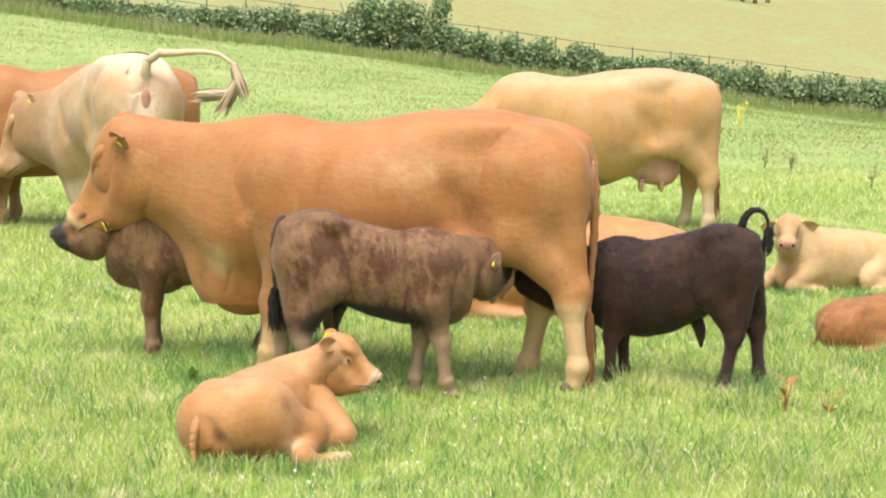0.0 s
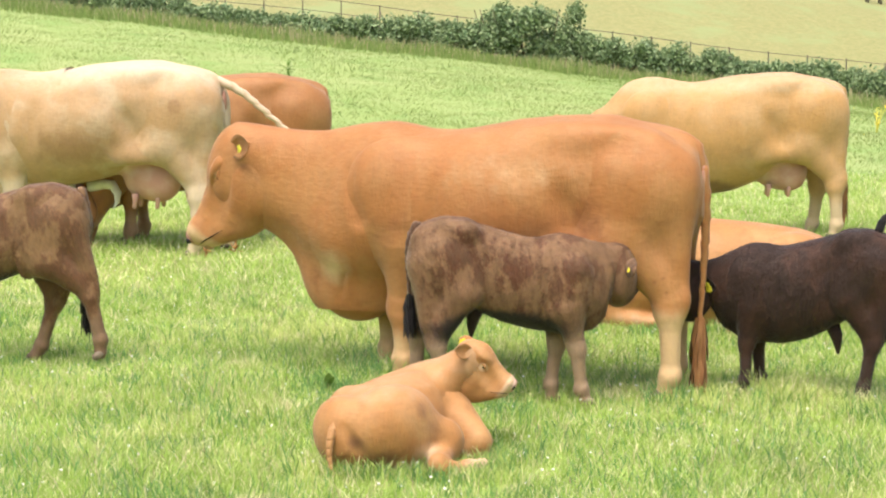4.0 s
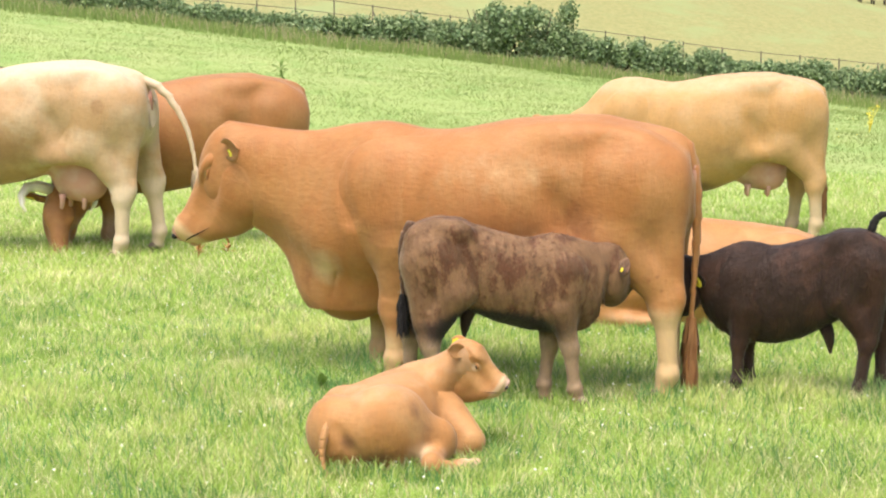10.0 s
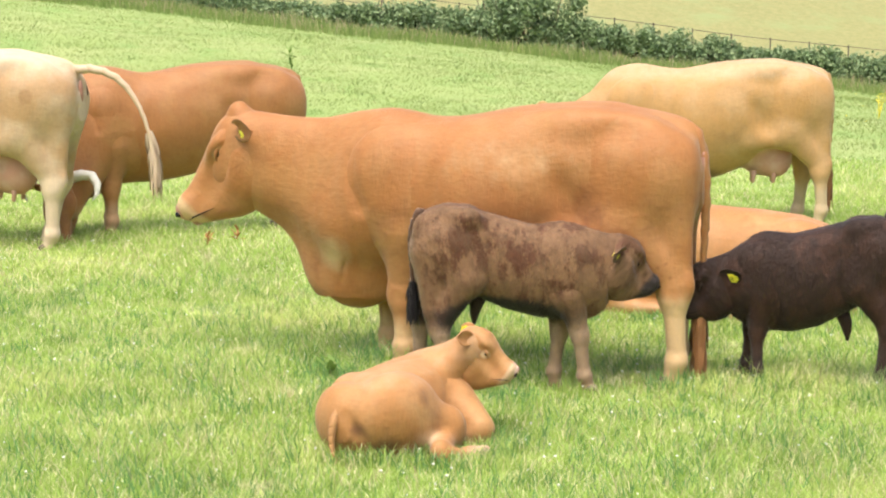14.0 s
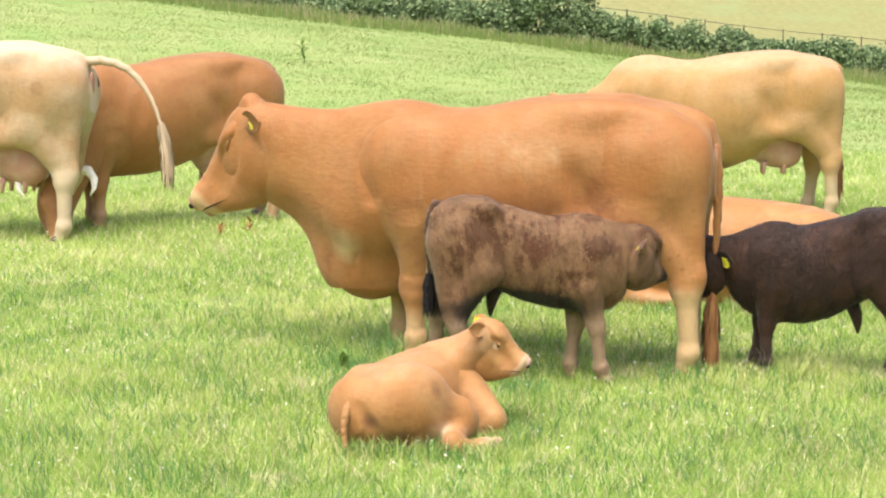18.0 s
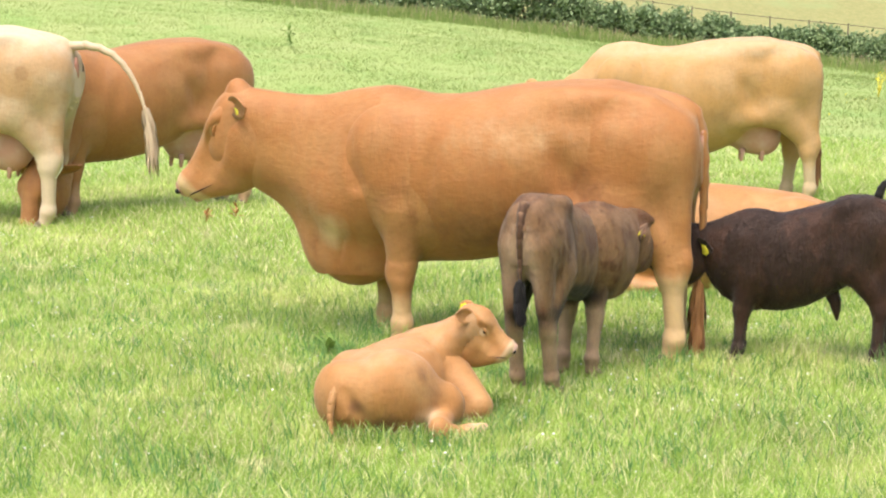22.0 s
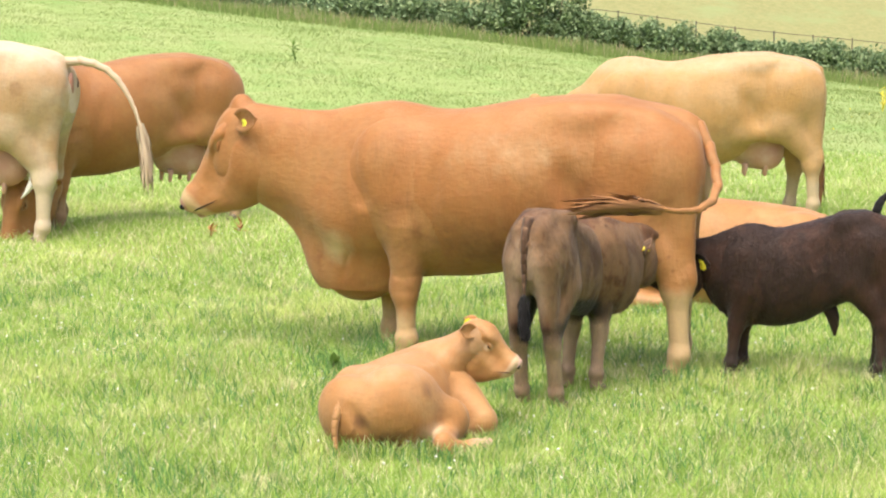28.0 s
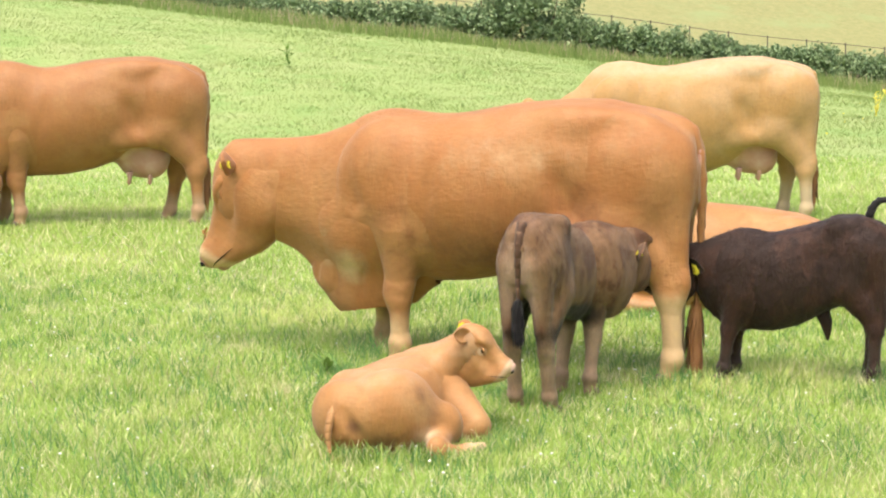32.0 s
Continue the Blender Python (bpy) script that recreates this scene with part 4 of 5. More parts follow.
def main_marks_and_shading(q, pale, dark):
    x, y, z = q.T
    # paler towards the top of the back: sky sheen put into the coat
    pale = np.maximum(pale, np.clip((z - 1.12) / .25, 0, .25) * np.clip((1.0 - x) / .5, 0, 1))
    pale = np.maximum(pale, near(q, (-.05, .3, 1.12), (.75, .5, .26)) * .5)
    pale = np.maximum(pale, near(q, (.98, .14, .60), (.17, .26, .17)) * 1.0)
    pale = np.maximum(pale, np.clip((.52 - z) / .16, 0, 1) * (x < -.3) * 1.2)
    pale = np.maximum(pale, near(q, (-.93, 0, .95), (.10, .14, .45)) * .6)
    # redder low side of the coat, deepened by painted belly shade
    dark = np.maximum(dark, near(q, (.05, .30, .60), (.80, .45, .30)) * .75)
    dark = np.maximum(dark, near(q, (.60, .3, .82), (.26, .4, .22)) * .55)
    # shade painted into the hollow before the thigh
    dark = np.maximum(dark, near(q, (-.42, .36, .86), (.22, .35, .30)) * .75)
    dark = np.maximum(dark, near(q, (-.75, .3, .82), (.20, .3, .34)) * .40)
    # shade painted behind the elbow and at the brisket fold
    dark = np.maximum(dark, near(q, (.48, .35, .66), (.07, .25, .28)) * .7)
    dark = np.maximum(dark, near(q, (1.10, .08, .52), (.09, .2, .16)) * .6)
    for a, b in ((-.86, .60), (-.82, .62), (-.78, .60), (-.80, .56), (-.84, .55), (-.90, .68), (-.895, .76), (-.89, .84)):
        dark = np.maximum(dark, near(q, (a, .26, b), (.022, .12, .022)) * .8)
    return pale * .95, dark


def fawn_marks_and_light(q, pale, dark):
    # light from above painted on the back as a paler coat
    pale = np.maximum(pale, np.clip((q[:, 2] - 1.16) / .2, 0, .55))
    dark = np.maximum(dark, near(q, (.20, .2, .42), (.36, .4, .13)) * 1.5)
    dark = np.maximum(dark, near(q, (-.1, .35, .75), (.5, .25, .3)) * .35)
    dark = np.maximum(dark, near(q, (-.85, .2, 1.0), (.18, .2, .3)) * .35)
    return np.maximum(pale, np.clip((.5 - q[:, 2]) / .25, 0, .9)), dark


def white_marks(q, pale, dark):
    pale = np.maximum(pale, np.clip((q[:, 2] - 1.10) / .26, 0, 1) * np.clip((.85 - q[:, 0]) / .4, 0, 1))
    pale = np.maximum(pale, np.clip((.60 - q[:, 2]) / .10, 0, 1) * (np.abs(q[:, 0]) > .5))
    pale = np.maximum(pale, near(q, (-.94, 0, 1.0), (.16, .28, .6)) * 1.2)
    ring = np.linalg.norm((q - np.array((-.66, .30, 1.08))) / (1, 2.5, 1), axis=1)
    dark = np.maximum(dark, np.clip(1.6 - ring / .045, 0, .6) * (q[:, 1] > 0))
    dark = np.maximum(dark, np.clip((q[:, 0] - .95) / .35, 0, .75))
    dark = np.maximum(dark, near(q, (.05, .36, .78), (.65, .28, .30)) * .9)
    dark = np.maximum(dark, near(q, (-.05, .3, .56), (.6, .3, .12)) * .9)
    pale = pale * .85
    for x, y, z in ((-.72, .24, .50), (-.70, .22, .40), (-.76, .2, .45), (-.68, .23, .33)):
        dark = np.maximum(dark, near(q, (x, y, z), (.035, .08, .035)) * 1.6)
    return pale, dark


def buff_marks_and_light(q, pale, dark):
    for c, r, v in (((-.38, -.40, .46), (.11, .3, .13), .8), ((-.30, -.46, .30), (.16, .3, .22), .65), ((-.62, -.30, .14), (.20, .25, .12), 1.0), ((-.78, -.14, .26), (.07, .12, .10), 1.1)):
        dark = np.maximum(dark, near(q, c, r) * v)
    pale = np.maximum(pale, near(q, (-.36, -.48, .14), (.22, .2, .14)) * 1.0)
    pale = np.maximum(pale, near(q, (-.14, -.76, .04), (.26, .14, .12)) * 2.0)
    # highlight along the upper body, painted into the coat colour
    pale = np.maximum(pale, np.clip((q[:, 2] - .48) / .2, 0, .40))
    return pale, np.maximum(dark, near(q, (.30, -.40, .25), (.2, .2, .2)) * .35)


def umber_marks(q, pale, dark):
    pale = np.clip((.70 - q[:, 2]) / .3, 0, .8)
    pale = np.maximum(pale, near(q, (-.72, 0, .92), (.20, .24, .48)) * 1.5)
    dark = np.maximum(dark, near(q, (-.10, 0, .60), (.85, .50, .20)) * 2.2)
    dark = np.maximum(dark, near(q, (-.50, 0, .72), (.22, .13, .30)) * 1.6)
    dark = np.maximum(dark, near(q, (.42, .12, .62), (.2, .2, .14)) * 1.1)
    return pale, np.maximum(dark, near(q, (.0, 0, 1.42), (.9, .06, .08)) * .4)


def sable_marks(q, pale, dark):
    return np.clip((.5 - q[:, 2]) / .4, 0, .5), near(q, (-.1, 0, .70), (.7, .3, .2))


def black_muzzle(q, pale, dark):
    return pale * .2, np.maximum(dark, np.clip((q[:, 0] - .40) / .10, 0, .95))


def tan_face(q, pale, dark):
    return pale * .4, np.maximum(dark, .6)


def dun_marks(q, pale, dark):
    return np.clip((.5 - q[:, 2]) / .4, 0, .6), np.maximum(near(q, (-.1, 0, .68), (.7, .3, .16)) * 1.3, np.clip((q[:, 0] - .95) / .2, 0, .4))


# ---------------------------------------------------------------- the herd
ginger = standing("cow", "orange-brown cow standing while two calves suckle", 1.0, ORANGE, pose(0.37, 10.66, 0, 0, 0, 160.5), udder=.5, marks=main_marks_and_shading,
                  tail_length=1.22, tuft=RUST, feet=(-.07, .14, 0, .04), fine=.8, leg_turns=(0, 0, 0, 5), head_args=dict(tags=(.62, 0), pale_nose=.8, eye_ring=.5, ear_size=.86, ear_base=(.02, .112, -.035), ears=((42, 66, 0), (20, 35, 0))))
fawn = standing("cow", "pale fawn cow with a full udder standing side on", 1.0, FAWN, pose(2.35, 17.7, 0, 0, 0, 176), udder=.88, sag=.10, marks=fawn_marks_and_light, neck_to=(1.42, 0, .75), hump=.03,
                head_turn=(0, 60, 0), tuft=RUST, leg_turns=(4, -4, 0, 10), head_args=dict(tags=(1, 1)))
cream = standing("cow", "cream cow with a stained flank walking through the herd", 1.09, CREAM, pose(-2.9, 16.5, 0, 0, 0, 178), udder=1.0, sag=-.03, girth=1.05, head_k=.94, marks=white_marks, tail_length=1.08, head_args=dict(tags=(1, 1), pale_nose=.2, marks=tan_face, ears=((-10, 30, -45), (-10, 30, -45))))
horned = standing("cow", "rust-red horned cow grazing with its head down", 1.0, RUST, pose(-1.95, 17.3, 0, 0, 0, 196), udder=.95, sag=.03, neck_to=(1.06, .36, .27), neck_r=(.33, .12),
                  head_turn=(0, 68, 62), head_args=dict(horns=True, tags=(0, .8), pale_nose=.3, poll=False))
umber = standing("calf", "grey-brown woolly calf suckling from the cow", .655, UMBER, pose(.27, 10.05, 0, 0, 0, 2), calf=True, neck_to=(.84, .10, 1.04), neck_r=(.25, .17), head_turn=(0, 22, 58), head_k=.95,
                 tuft=SABLE, marks=umber_marks, sheath=True, tail_length=.76, long=.86, shag=0, fur=.012, girth=.82, head_args=dict(nose=SLATE, tags=(.5, .5), ears=((25, 35, 0), (25, 45, 0)), pale_nose=0, marks=black_muzzle))
sable = standing("calf", "dark brown woolly calf suckling from behind the cow", .60, SABLE, pose(1.93, 10.30, 0, 0, 0, 166), calf=True, neck_to=(.92, 0, .98), neck_r=(.25, .17), head_turn=(0, 20, 0), head_k=1.0, long=.90, shag=0, fur=.015, sag=.14, girth=1.08,
                 tuft=SABLE, marks=sable_marks, sheath=True, tail=[(-.2, 0, 1), (-.7, 0, .7), (-.9, 0, -.3), (-.3, 0, -1), (0, 0, -1), (.05, 0, -1)], tail_length=.54, tail_root=(-.55, 0, 1.41),
                 head_args=dict(nose=SLATE, tags=(1.2, 1.2), ears=((20, 45, 0), (20, 45, 0)), eye_ring=0))
dun = standing("calf", "dun brown calf walking past with a yellow tag", .70, DUN, pose(-.75, 11.2, 0, 0, 0, 180), calf=True, neck_to=(.90, 0, 1.20), neck_r=(.24, .16), head_turn=(0, 35, 0), head_k=.86, long=.96, shag=0, fur=.011,
               tuft=SABLE, marks=dun_marks, head_args=dict(nose=SLATE, tags=(1.2, 1.2), ears=((15, 20, 0), (15, 20, 0)), eye_ring=0, marks=black_muzzle))
buff = lying("calf", "orange calf resting on the grass with folded legs", .58, BUFF, pose(-.20, 8.88, 0, 0, 0, 57), neck_to=(.44, -.33, .68), head_turn=(0, 36, -64), head_k=.92, tuck=-1, slump=.04, slim=.98, marks=buff_marks_and_light, front=.74, wrinkled=True,
             hind=[[capsule((-.42, -.22, .26), (-.08, -.42, .18), .24, .18, .9), capsule((-.10, -.43, .13), (-.40, -.60, .09), .11, .075), egg((-.44, -.62, .10), (.08, .06, .08)), capsule((-.43, -.64, .06), (-.22, -.74, .05), .060, .048), capsule((-.22, -.74, .05), (-.06, -.76, .045), .056, .050)],
                   [capsule((-.36, .22, .20), (-.08, .33, .12), .15, .10, .8), capsule((-.08, .33, .08), (-.40, .36, .05), .07, .045)]],
             head_args=dict(nose=UDDER, tags=(1.6, 0), ears=((6, 55, -30), (6, 40, -40)), ear_size=.92, ear_base=(.03, .122, -.03), pale_nose=1.0, eye_ring=.8))
resting = lying("cow", "pale orange cow lying down behind the herd", .95, BUFF, pose(1.75, 12.75, 0, 0, 0, 174), False, neck_to=(.95, 0, .80), head_turn=(0, 40, 0), head_args=dict(tags=(0, 1)))
milky = lying("calf", "cream calf lying down and facing forward", .62, MILK, pose(3.66, 14.1, 0, 0, 0, 205), neck_to=(.80, .05, .70), head_turn=(0, 25, 50), head_args=dict(pale_nose=.8, tags=(0, 1.2), ears=((-5, 5, 0), (10, 10, 0)), marks=tan_face))
curled = lying("calf", "red-orange calf curled up in the grass", .47, RUST, pose(3.22, 11.55, 0, 0, 0, 20), neck_to=(.85, .3, .45), head_turn=(0, 40, 80), fur=.016, head_args=dict(tags=(0, 0)))


# ---------------------------------------------------------------- grass
def scatter(name, label, count, y0, y1, height, width, mat, seed, lean=.35, clump=.0, xr=None, field=True, power=1.0):
    """Blades as bent three-face strips, over the stretch of pasture from y0 to y1."""
    rng = np.random.default_rng(seed)
    y = y0 + (y1 - y0) * rng.random(count) ** power
    if xr:
        x = xr[0] + (xr[1] - xr[0]) * rng.random(count)
    else:
        x = (-.245 * y - .25) + ((.245 + .30) * y + .5) * rng.random(count)
    if clump:
        n = max(4, count // 14)
        x0, yc = x[:n], y[:n]
        pick = rng.integers(0, n, count)
        x, y = x0[pick] + rng.normal(0, clump, count), yc[pick] + rng.normal(0, clump, count)
    z = rise(x, y)
    h = height * (.45 + .75 * rng.random(count)) * (1 + .35 * np.sin(x * 1.9 + 2 * np.sin(y * 1.3)) * np.sin(y * 2.3 + 1))
    a = rng.random(count) * 6.283
    l = lean * h * (.3 + rng.random(count) * 1.4)
    dx, dy = np.cos(a), np.sin(a)
    b = rng.random(count) * 6.283
    wx, wy = np.cos(b) * width / 2, np.sin(b) * width / 2 * .6
    P = np.empty((count, 5, 3))
    base = np.stack([x, y, z - .01], 1)
    mid = base + np.stack([dx * l * .35, dy * l * .35, h * .6], 1)
    tip = base + np.stack([dx * l, dy * l, h], 1)
    w = np.stack([wx, wy, np.zeros(count)], 1)
    P[:, 0], P[:, 1], P[:, 2], P[:, 3], P[:, 4] = base - w, base + w, mid + w * .8, mid - w * .8, tip
    me = bpy.data.meshes.new(name)
    me.vertices.add(count * 5)
    me.vertices.foreach_set("co", P.ravel())
    o = np.arange(count)[:, None] * 5
    loops = np.concatenate([o + 0, o + 1, o + 2, o + 3, o + 3, o + 2, o + 4], 1).ravel()
    me.loops.add(count * 7)
    me.loops.foreach_set("vertex_index", loops)
    me.polygons.add(count * 2)
    me.polygons.foreach_set("loop_start", np.stack([np.arange(count) * 7, np.arange(count) * 7 + 4], 1).ravel())
    me.update(calc_edges=True)
    me.validate()
    me.materials.append(mat)
    return tagged(new(name, me), label, "grass", kind="stuff")


scatter("grass", "short bright green pasture grass", 200000, 7.0, 13.5, .066, .0055, TURF, 1, .75)
scatter("grass", "green pasture grass round the resting cattle", 120000, 13, 24, .075, .009, TURF, 2, .8)
scatter("grass", "sunlit pasture grass on the bank", 170000, 23, 52, .050, .008, BANK, 3, 1.0, power=.8)
scatter("grass", "lush blue-green tufts of grass", 16000, 7.1, 14, .10, .006, DEEP, 4, .45, .06)
scatter("grass", "small clumps of taller grass", 25000, 7.1, 22, .095, .006, TURF, 6, .5, .05)
scatter("grass", "withered straw-coloured patches in the grass", 16000, 7.1, 20, .055, .0045, STRAW, 9, .9, .10)
scatter("grass", "dry seed heads above the grass", 9000, 7.8, 20, .115, .0032, STRAW, 5, .4)


def foot_grass():
    """Longer blades round the feet and flanks of the cattle, where nothing has grazed or trodden."""
    spots = [(1.10, 10.18), (1.2, 10.5), (-.2, 10.7), (-.36, 10.83), (.68, 10.0), (.53, 10.16), (-.12, 10.0), (0, 10.2), (.42, 9.65), (.3, 9.85), (1.62, 10.36), (1.7, 10.2), (2.2, 10.15), (2.3, 10.4), (2.05, 8.15), (-.59, 10.45)]
    spots += [(-.5 + .07 * i, 8.55 - .012 * i) for i in range(11)] + [(.15 + .05 * i, 8.6 + .08 * i) for i in range(4)]
    spots += [(3.0 + .12 * i, 11.75) for i in range(8)] + [(3.2 + .14 * i, 13.65) for i in range(9)] + [(.75 + .15 * i, 12.3) for i in range(14)]
    for n, (x, y) in enumerate(spots):
        yield x, y, n


made = [scatter("grass", "longer grass at the feet of the cattle", 150, y - .16, y + .09, .125, .0055, TURF if n % 3 else DEEP, 300 + n, .5, xr=(x - .13, x + .13)) for x, y, n in foot_grass()]
for mat in (TURF, DEEP):
    bm = bmesh.new()
    for ob in [o for o in made if o.data.materials[0] == mat]:
        bm.from_mesh(ob.data)
    me = bpy.data.meshes.new("grass")
    bm.to_mesh(me)
    bm.free()
    me.materials.append(mat)
    tagged(new("grass", me), "longer grass at the feet of the cattle", "grass", kind="stuff")
for ob in made:
    me = ob.data
    bpy.data.objects.remove(ob)
    bpy.data.meshes.remove(me)


def flowers(name, label, count, y0, y1, size, mat, seed, lift, xr=None):
    rng = np.random.default_rng(seed)
    bm = bmesh.new()
    for _ in range(count):
        y = y0 + (y1 - y0) * rng.random()
        x = xr[0] + (xr[1] - xr[0]) * rng.random() if xr else (-.245 * y - .2) + (.53 * y + .4) * rng.random()
        m = pose(x, y, float(rise(x, y)) + lift * (.6 + .8 * rng.random()), 360 * rng.random(), 0, 360 * rng.random()) @ Matrix.Diagonal((size, size, size * .75, 1)) @ Matrix.Scale(.6 + .8 * rng.random(), 4)
        bmesh.ops.create_icosphere(bm, subdivisions=1, radius=1, matrix=m)
    me = bpy.data.meshes.new(name)
    bm.to_mesh(me)
    bm.free()
    me.materials.append(mat)
    tagged(new(name, me), label, "flower", kind="stuff")


flowers("clover", "small white clover heads in the grass", 800, 7.8, 17, .0055, CLOVER, 21, .05)
flowers("buttercups", "yellow buttercups in the grass", 26, 20, 40, .009, BUTTER, 22, .10, (4, 9))


def weed(name, label, x, y, tall, leaves, mat, seed, size):
    """A rough weed: thin stalks with narrow leaves."""
    r = random.Random(seed)
    thing = new(name)
    thing.location = (x, y, float(rise(x, y)))
    tagged(thing, label, "weed", "weeds in the pasture")
    for _ in range(3):
        a, l = r.uniform(0, 6.28), tall * r.uniform(.15, .4)
        top = (math.cos(a) * l, math.sin(a) * l, tall * r.uniform(.7, 1))
        part("stalk", tube([(0, 0, 0), (top[0] * .35, top[1] * .35, top[2] * .55), top], [.005, .004, .002], 6), mat, thing)
        for _ in range(leaves):
            t = r.uniform(.15, 1)
            p = Vector(top) * t
            p.x, p.y = top[0] * t * t, top[1] * t * t
            b, s = r.uniform(0, 6.28), size * r.uniform(.6, 1.3)
            d = Vector((math.cos(b), math.sin(b), r.uniform(-.2, 1.2))).normalized()
            w = d.cross(Vector((0, 0, 1))).normalized() * s * .16
            n = w.cross(d).normalized() * s * .05
            bm = bmesh.new()
            v = [bm.verts.new(q) for q in (p, p + d * s * .4 + w + n, p + d * s * .75 + w * .7 + n, p + d * s, p + d * s * .75 - w * .7 + n, p + d * s * .4 - w + n, p + d * s * .5)]
            for i, j in ((0, 1), (1, 2), (2, 3), (3, 4), (4, 5), (5, 0)):
                bm.faces.new((v[i], v[j], v[6]))
            part("leaf", bm, mat, thing)


weed("dock", "rust-red dying dock plant in the grass", 2.24, 9.59, .20, 3, DOCK, 1, .10)
weed("dock", "rust-red dying dock plant in the grass", 2.42, 9.52, .16, 2, DOCK, 2, .08)
weed("dock", "orange dock leaves beside the cow", -1.67, 16.3, .10, 4, DOCK, 3, .07)
weed("dock", "orange dock leaves beside the cow", -1.88, 16.1, .09, 4, DOCK, 4, .07)
weed("thistle", "spindly brownish thistle on the bank", 5.4, 24.6, .30, 7, PALEWEED, 5, .09)
weed("thistle", "spindly brownish thistle on the bank", 5.65, 24.3, .27, 7, PALEWEED, 6, .09)
weed("thistle", "spindly brownish thistle on the bank", 6.0, 22.0, .30, 6, PALEWEED, 7, .08)
weed("ragwort", "yellow ragwort by the hedge", 6.8, 33, .50, 8, BUTTER, 8, .08)
weed("thistle", "low dark thistle on the bank", -2.7, 36, .40, 9, WEED, 9, .14)
weed("dock", "broad green dock beside the resting calf", -.60, 10.4, .11, 3, WEED, 10, .10)


# ---------------------------------------------------------------- hedge and fence
def hedge_y(x):
    return 50.5 - 0.03 * x


def bush(name, label, x, wide, tall, seed, leaves=4200):
    rng = np.random.default_rng(seed)
    y = hedge_y(x)
    z = float(rise(x, y))
    thing = new(name)
    thing.location = (x, y, z - .03)
    tagged(thing, label, "bush", "hedge along the fence")
    rnd = random.Random(seed)
    for _ in range(5):
        a = rnd.uniform(-.5, .5) * wide
        part("stem", tube([(a * .4, 0, 0), (a * .8, rnd.uniform(-.1, .1), tall * .4), (a * 1.1, rnd.uniform(-.2, .2), tall * .85)], [.035, .022, .008], 6), BARK, thing)
    lobes = [(rnd.uniform(-.6, .6) * wide, rnd.uniform(-.3, .3), tall * rnd.uniform(.15, .8), rnd.uniform(.12, .36) * min(wide, 1.6) * .62) for _ in range(14)] + [(rnd.uniform(-.6, .6) * wide, rnd.uniform(-.2, .2), tall * rnd.uniform(.65, .88), .2) for _ in range(5)]
    n = leaves
    pick = rng.integers(0, 19, n)
    L = np.array(lobes)[pick]
    d = rng.normal(size=(n, 3))
    d /= np.linalg.norm(d, axis=1)[:, None]
    c = L[:, :3] + d * (L[:, 3] * (.35 + 1.0 * rng.random(n)))[:, None]
    c[:, 2] = np.abs(c[:, 2])
    s = .032 + .035 * rng.random(n)
    u = rng.normal(size=(n, 3))
    u /= np.linalg.norm(u, axis=1)[:, None]
    v = np.cross(u, rng.normal(size=(n, 3)))
    v /= np.linalg.norm(v, axis=1)[:, None]
    P = np.stack([c - u * s[:, None], c + v * s[:, None] * .55, c + u * s[:, None], c - v * s[:, None] * .55], 1).reshape(-1, 3)
    F = np.arange(n * 4).reshape(-1, 4)
    crown = sheet("crown", P.tolist(), F.tolist(), LEAF, thing, False)
    return thing


rnd = random.Random(11)
HEDGE = [(-10.2, 1.6, .45), (-9.2, 1.6, .5), (-8.2, 1.5, .55), (-7.2, 1.5, .6), (-6.0, 1.4, .45), (-4.9, 1.3, .42), (-3.9, 1.3, .42), (-3.0, 1.4, .5), (-2.1, 1.4, .6), (-1.4, 1.4, .7), (-.7, 1.5, .8), (.1, 1.5, .85), (.8, 1.5, .95), (1.5, 1.7, 1.45), (2.1, 1.7, 1.5),
         (2.8, 1.5, .95), (3.5, 1.4, .65), (4.3, 1.4, .75), (5.0, 1.5, .8), (5.8, 1.5, .75), (6.7, 1.5, .7), (7.5, 1.6, .78), (8.3, 1.6, .8), (9.2, 1.6, .8), (10.0, 1.6, .85), (10.9, 1.6, .85), (11.8, 1.7, .85), (12.7, 1.7, .9), (13.6, 1.7, .9), (14.5, 1.7, .9), (15.4, 1.8, .9)]
for x, wide, tall in HEDGE:
    bush("hedge_bush", "dark green leafy hedge bush beside the fence", x, wide, tall * rnd.uniform(.88, 1.1), int(x * 10) + 200)
scatter("grass", "rank pale grass along the foot of the hedge", 5000, 47.2, 51.2, .30, .018, STRAW, 7, .3, xr=(-13, 17))
scatter("grass", "long green grass along the foot of the hedge", 22000, 46.5, 51.5, .24, .02, BANK, 8, .3, xr=(-13, 17))


def fence():
    thing = new("fence")
    tagged(thing, "weathered iron estate fence with thin rails", "fence")
    rows = [(x, hedge_y(x) + .9) for x in np.arange(-14, 18.1, .95)]
    for n, (x, y) in enumerate(rows):
        z = float(rise(x, y))
        bm = bmesh.new()
        bmesh.ops.create_cube(bm, size=1)
        bm.transform(pose(x, y, z + .47) @ Matrix.Diagonal((.028, .02, 1.08, 1)))
        part("post", bm, IRON, thing, smooth=False)
        if n % 9 == 4:
            part("brace", tube([(x, y, z + .85), (x + .35, y - .05, z)], [.016, .016], 6), IRON, thing)
    for h in (.35, .66, .97):
        part("rail", tube([(x, y, float(rise(x, y)) + h) for x, y in rows], [.008] * len(rows), 6), IRON, thing)


fence()


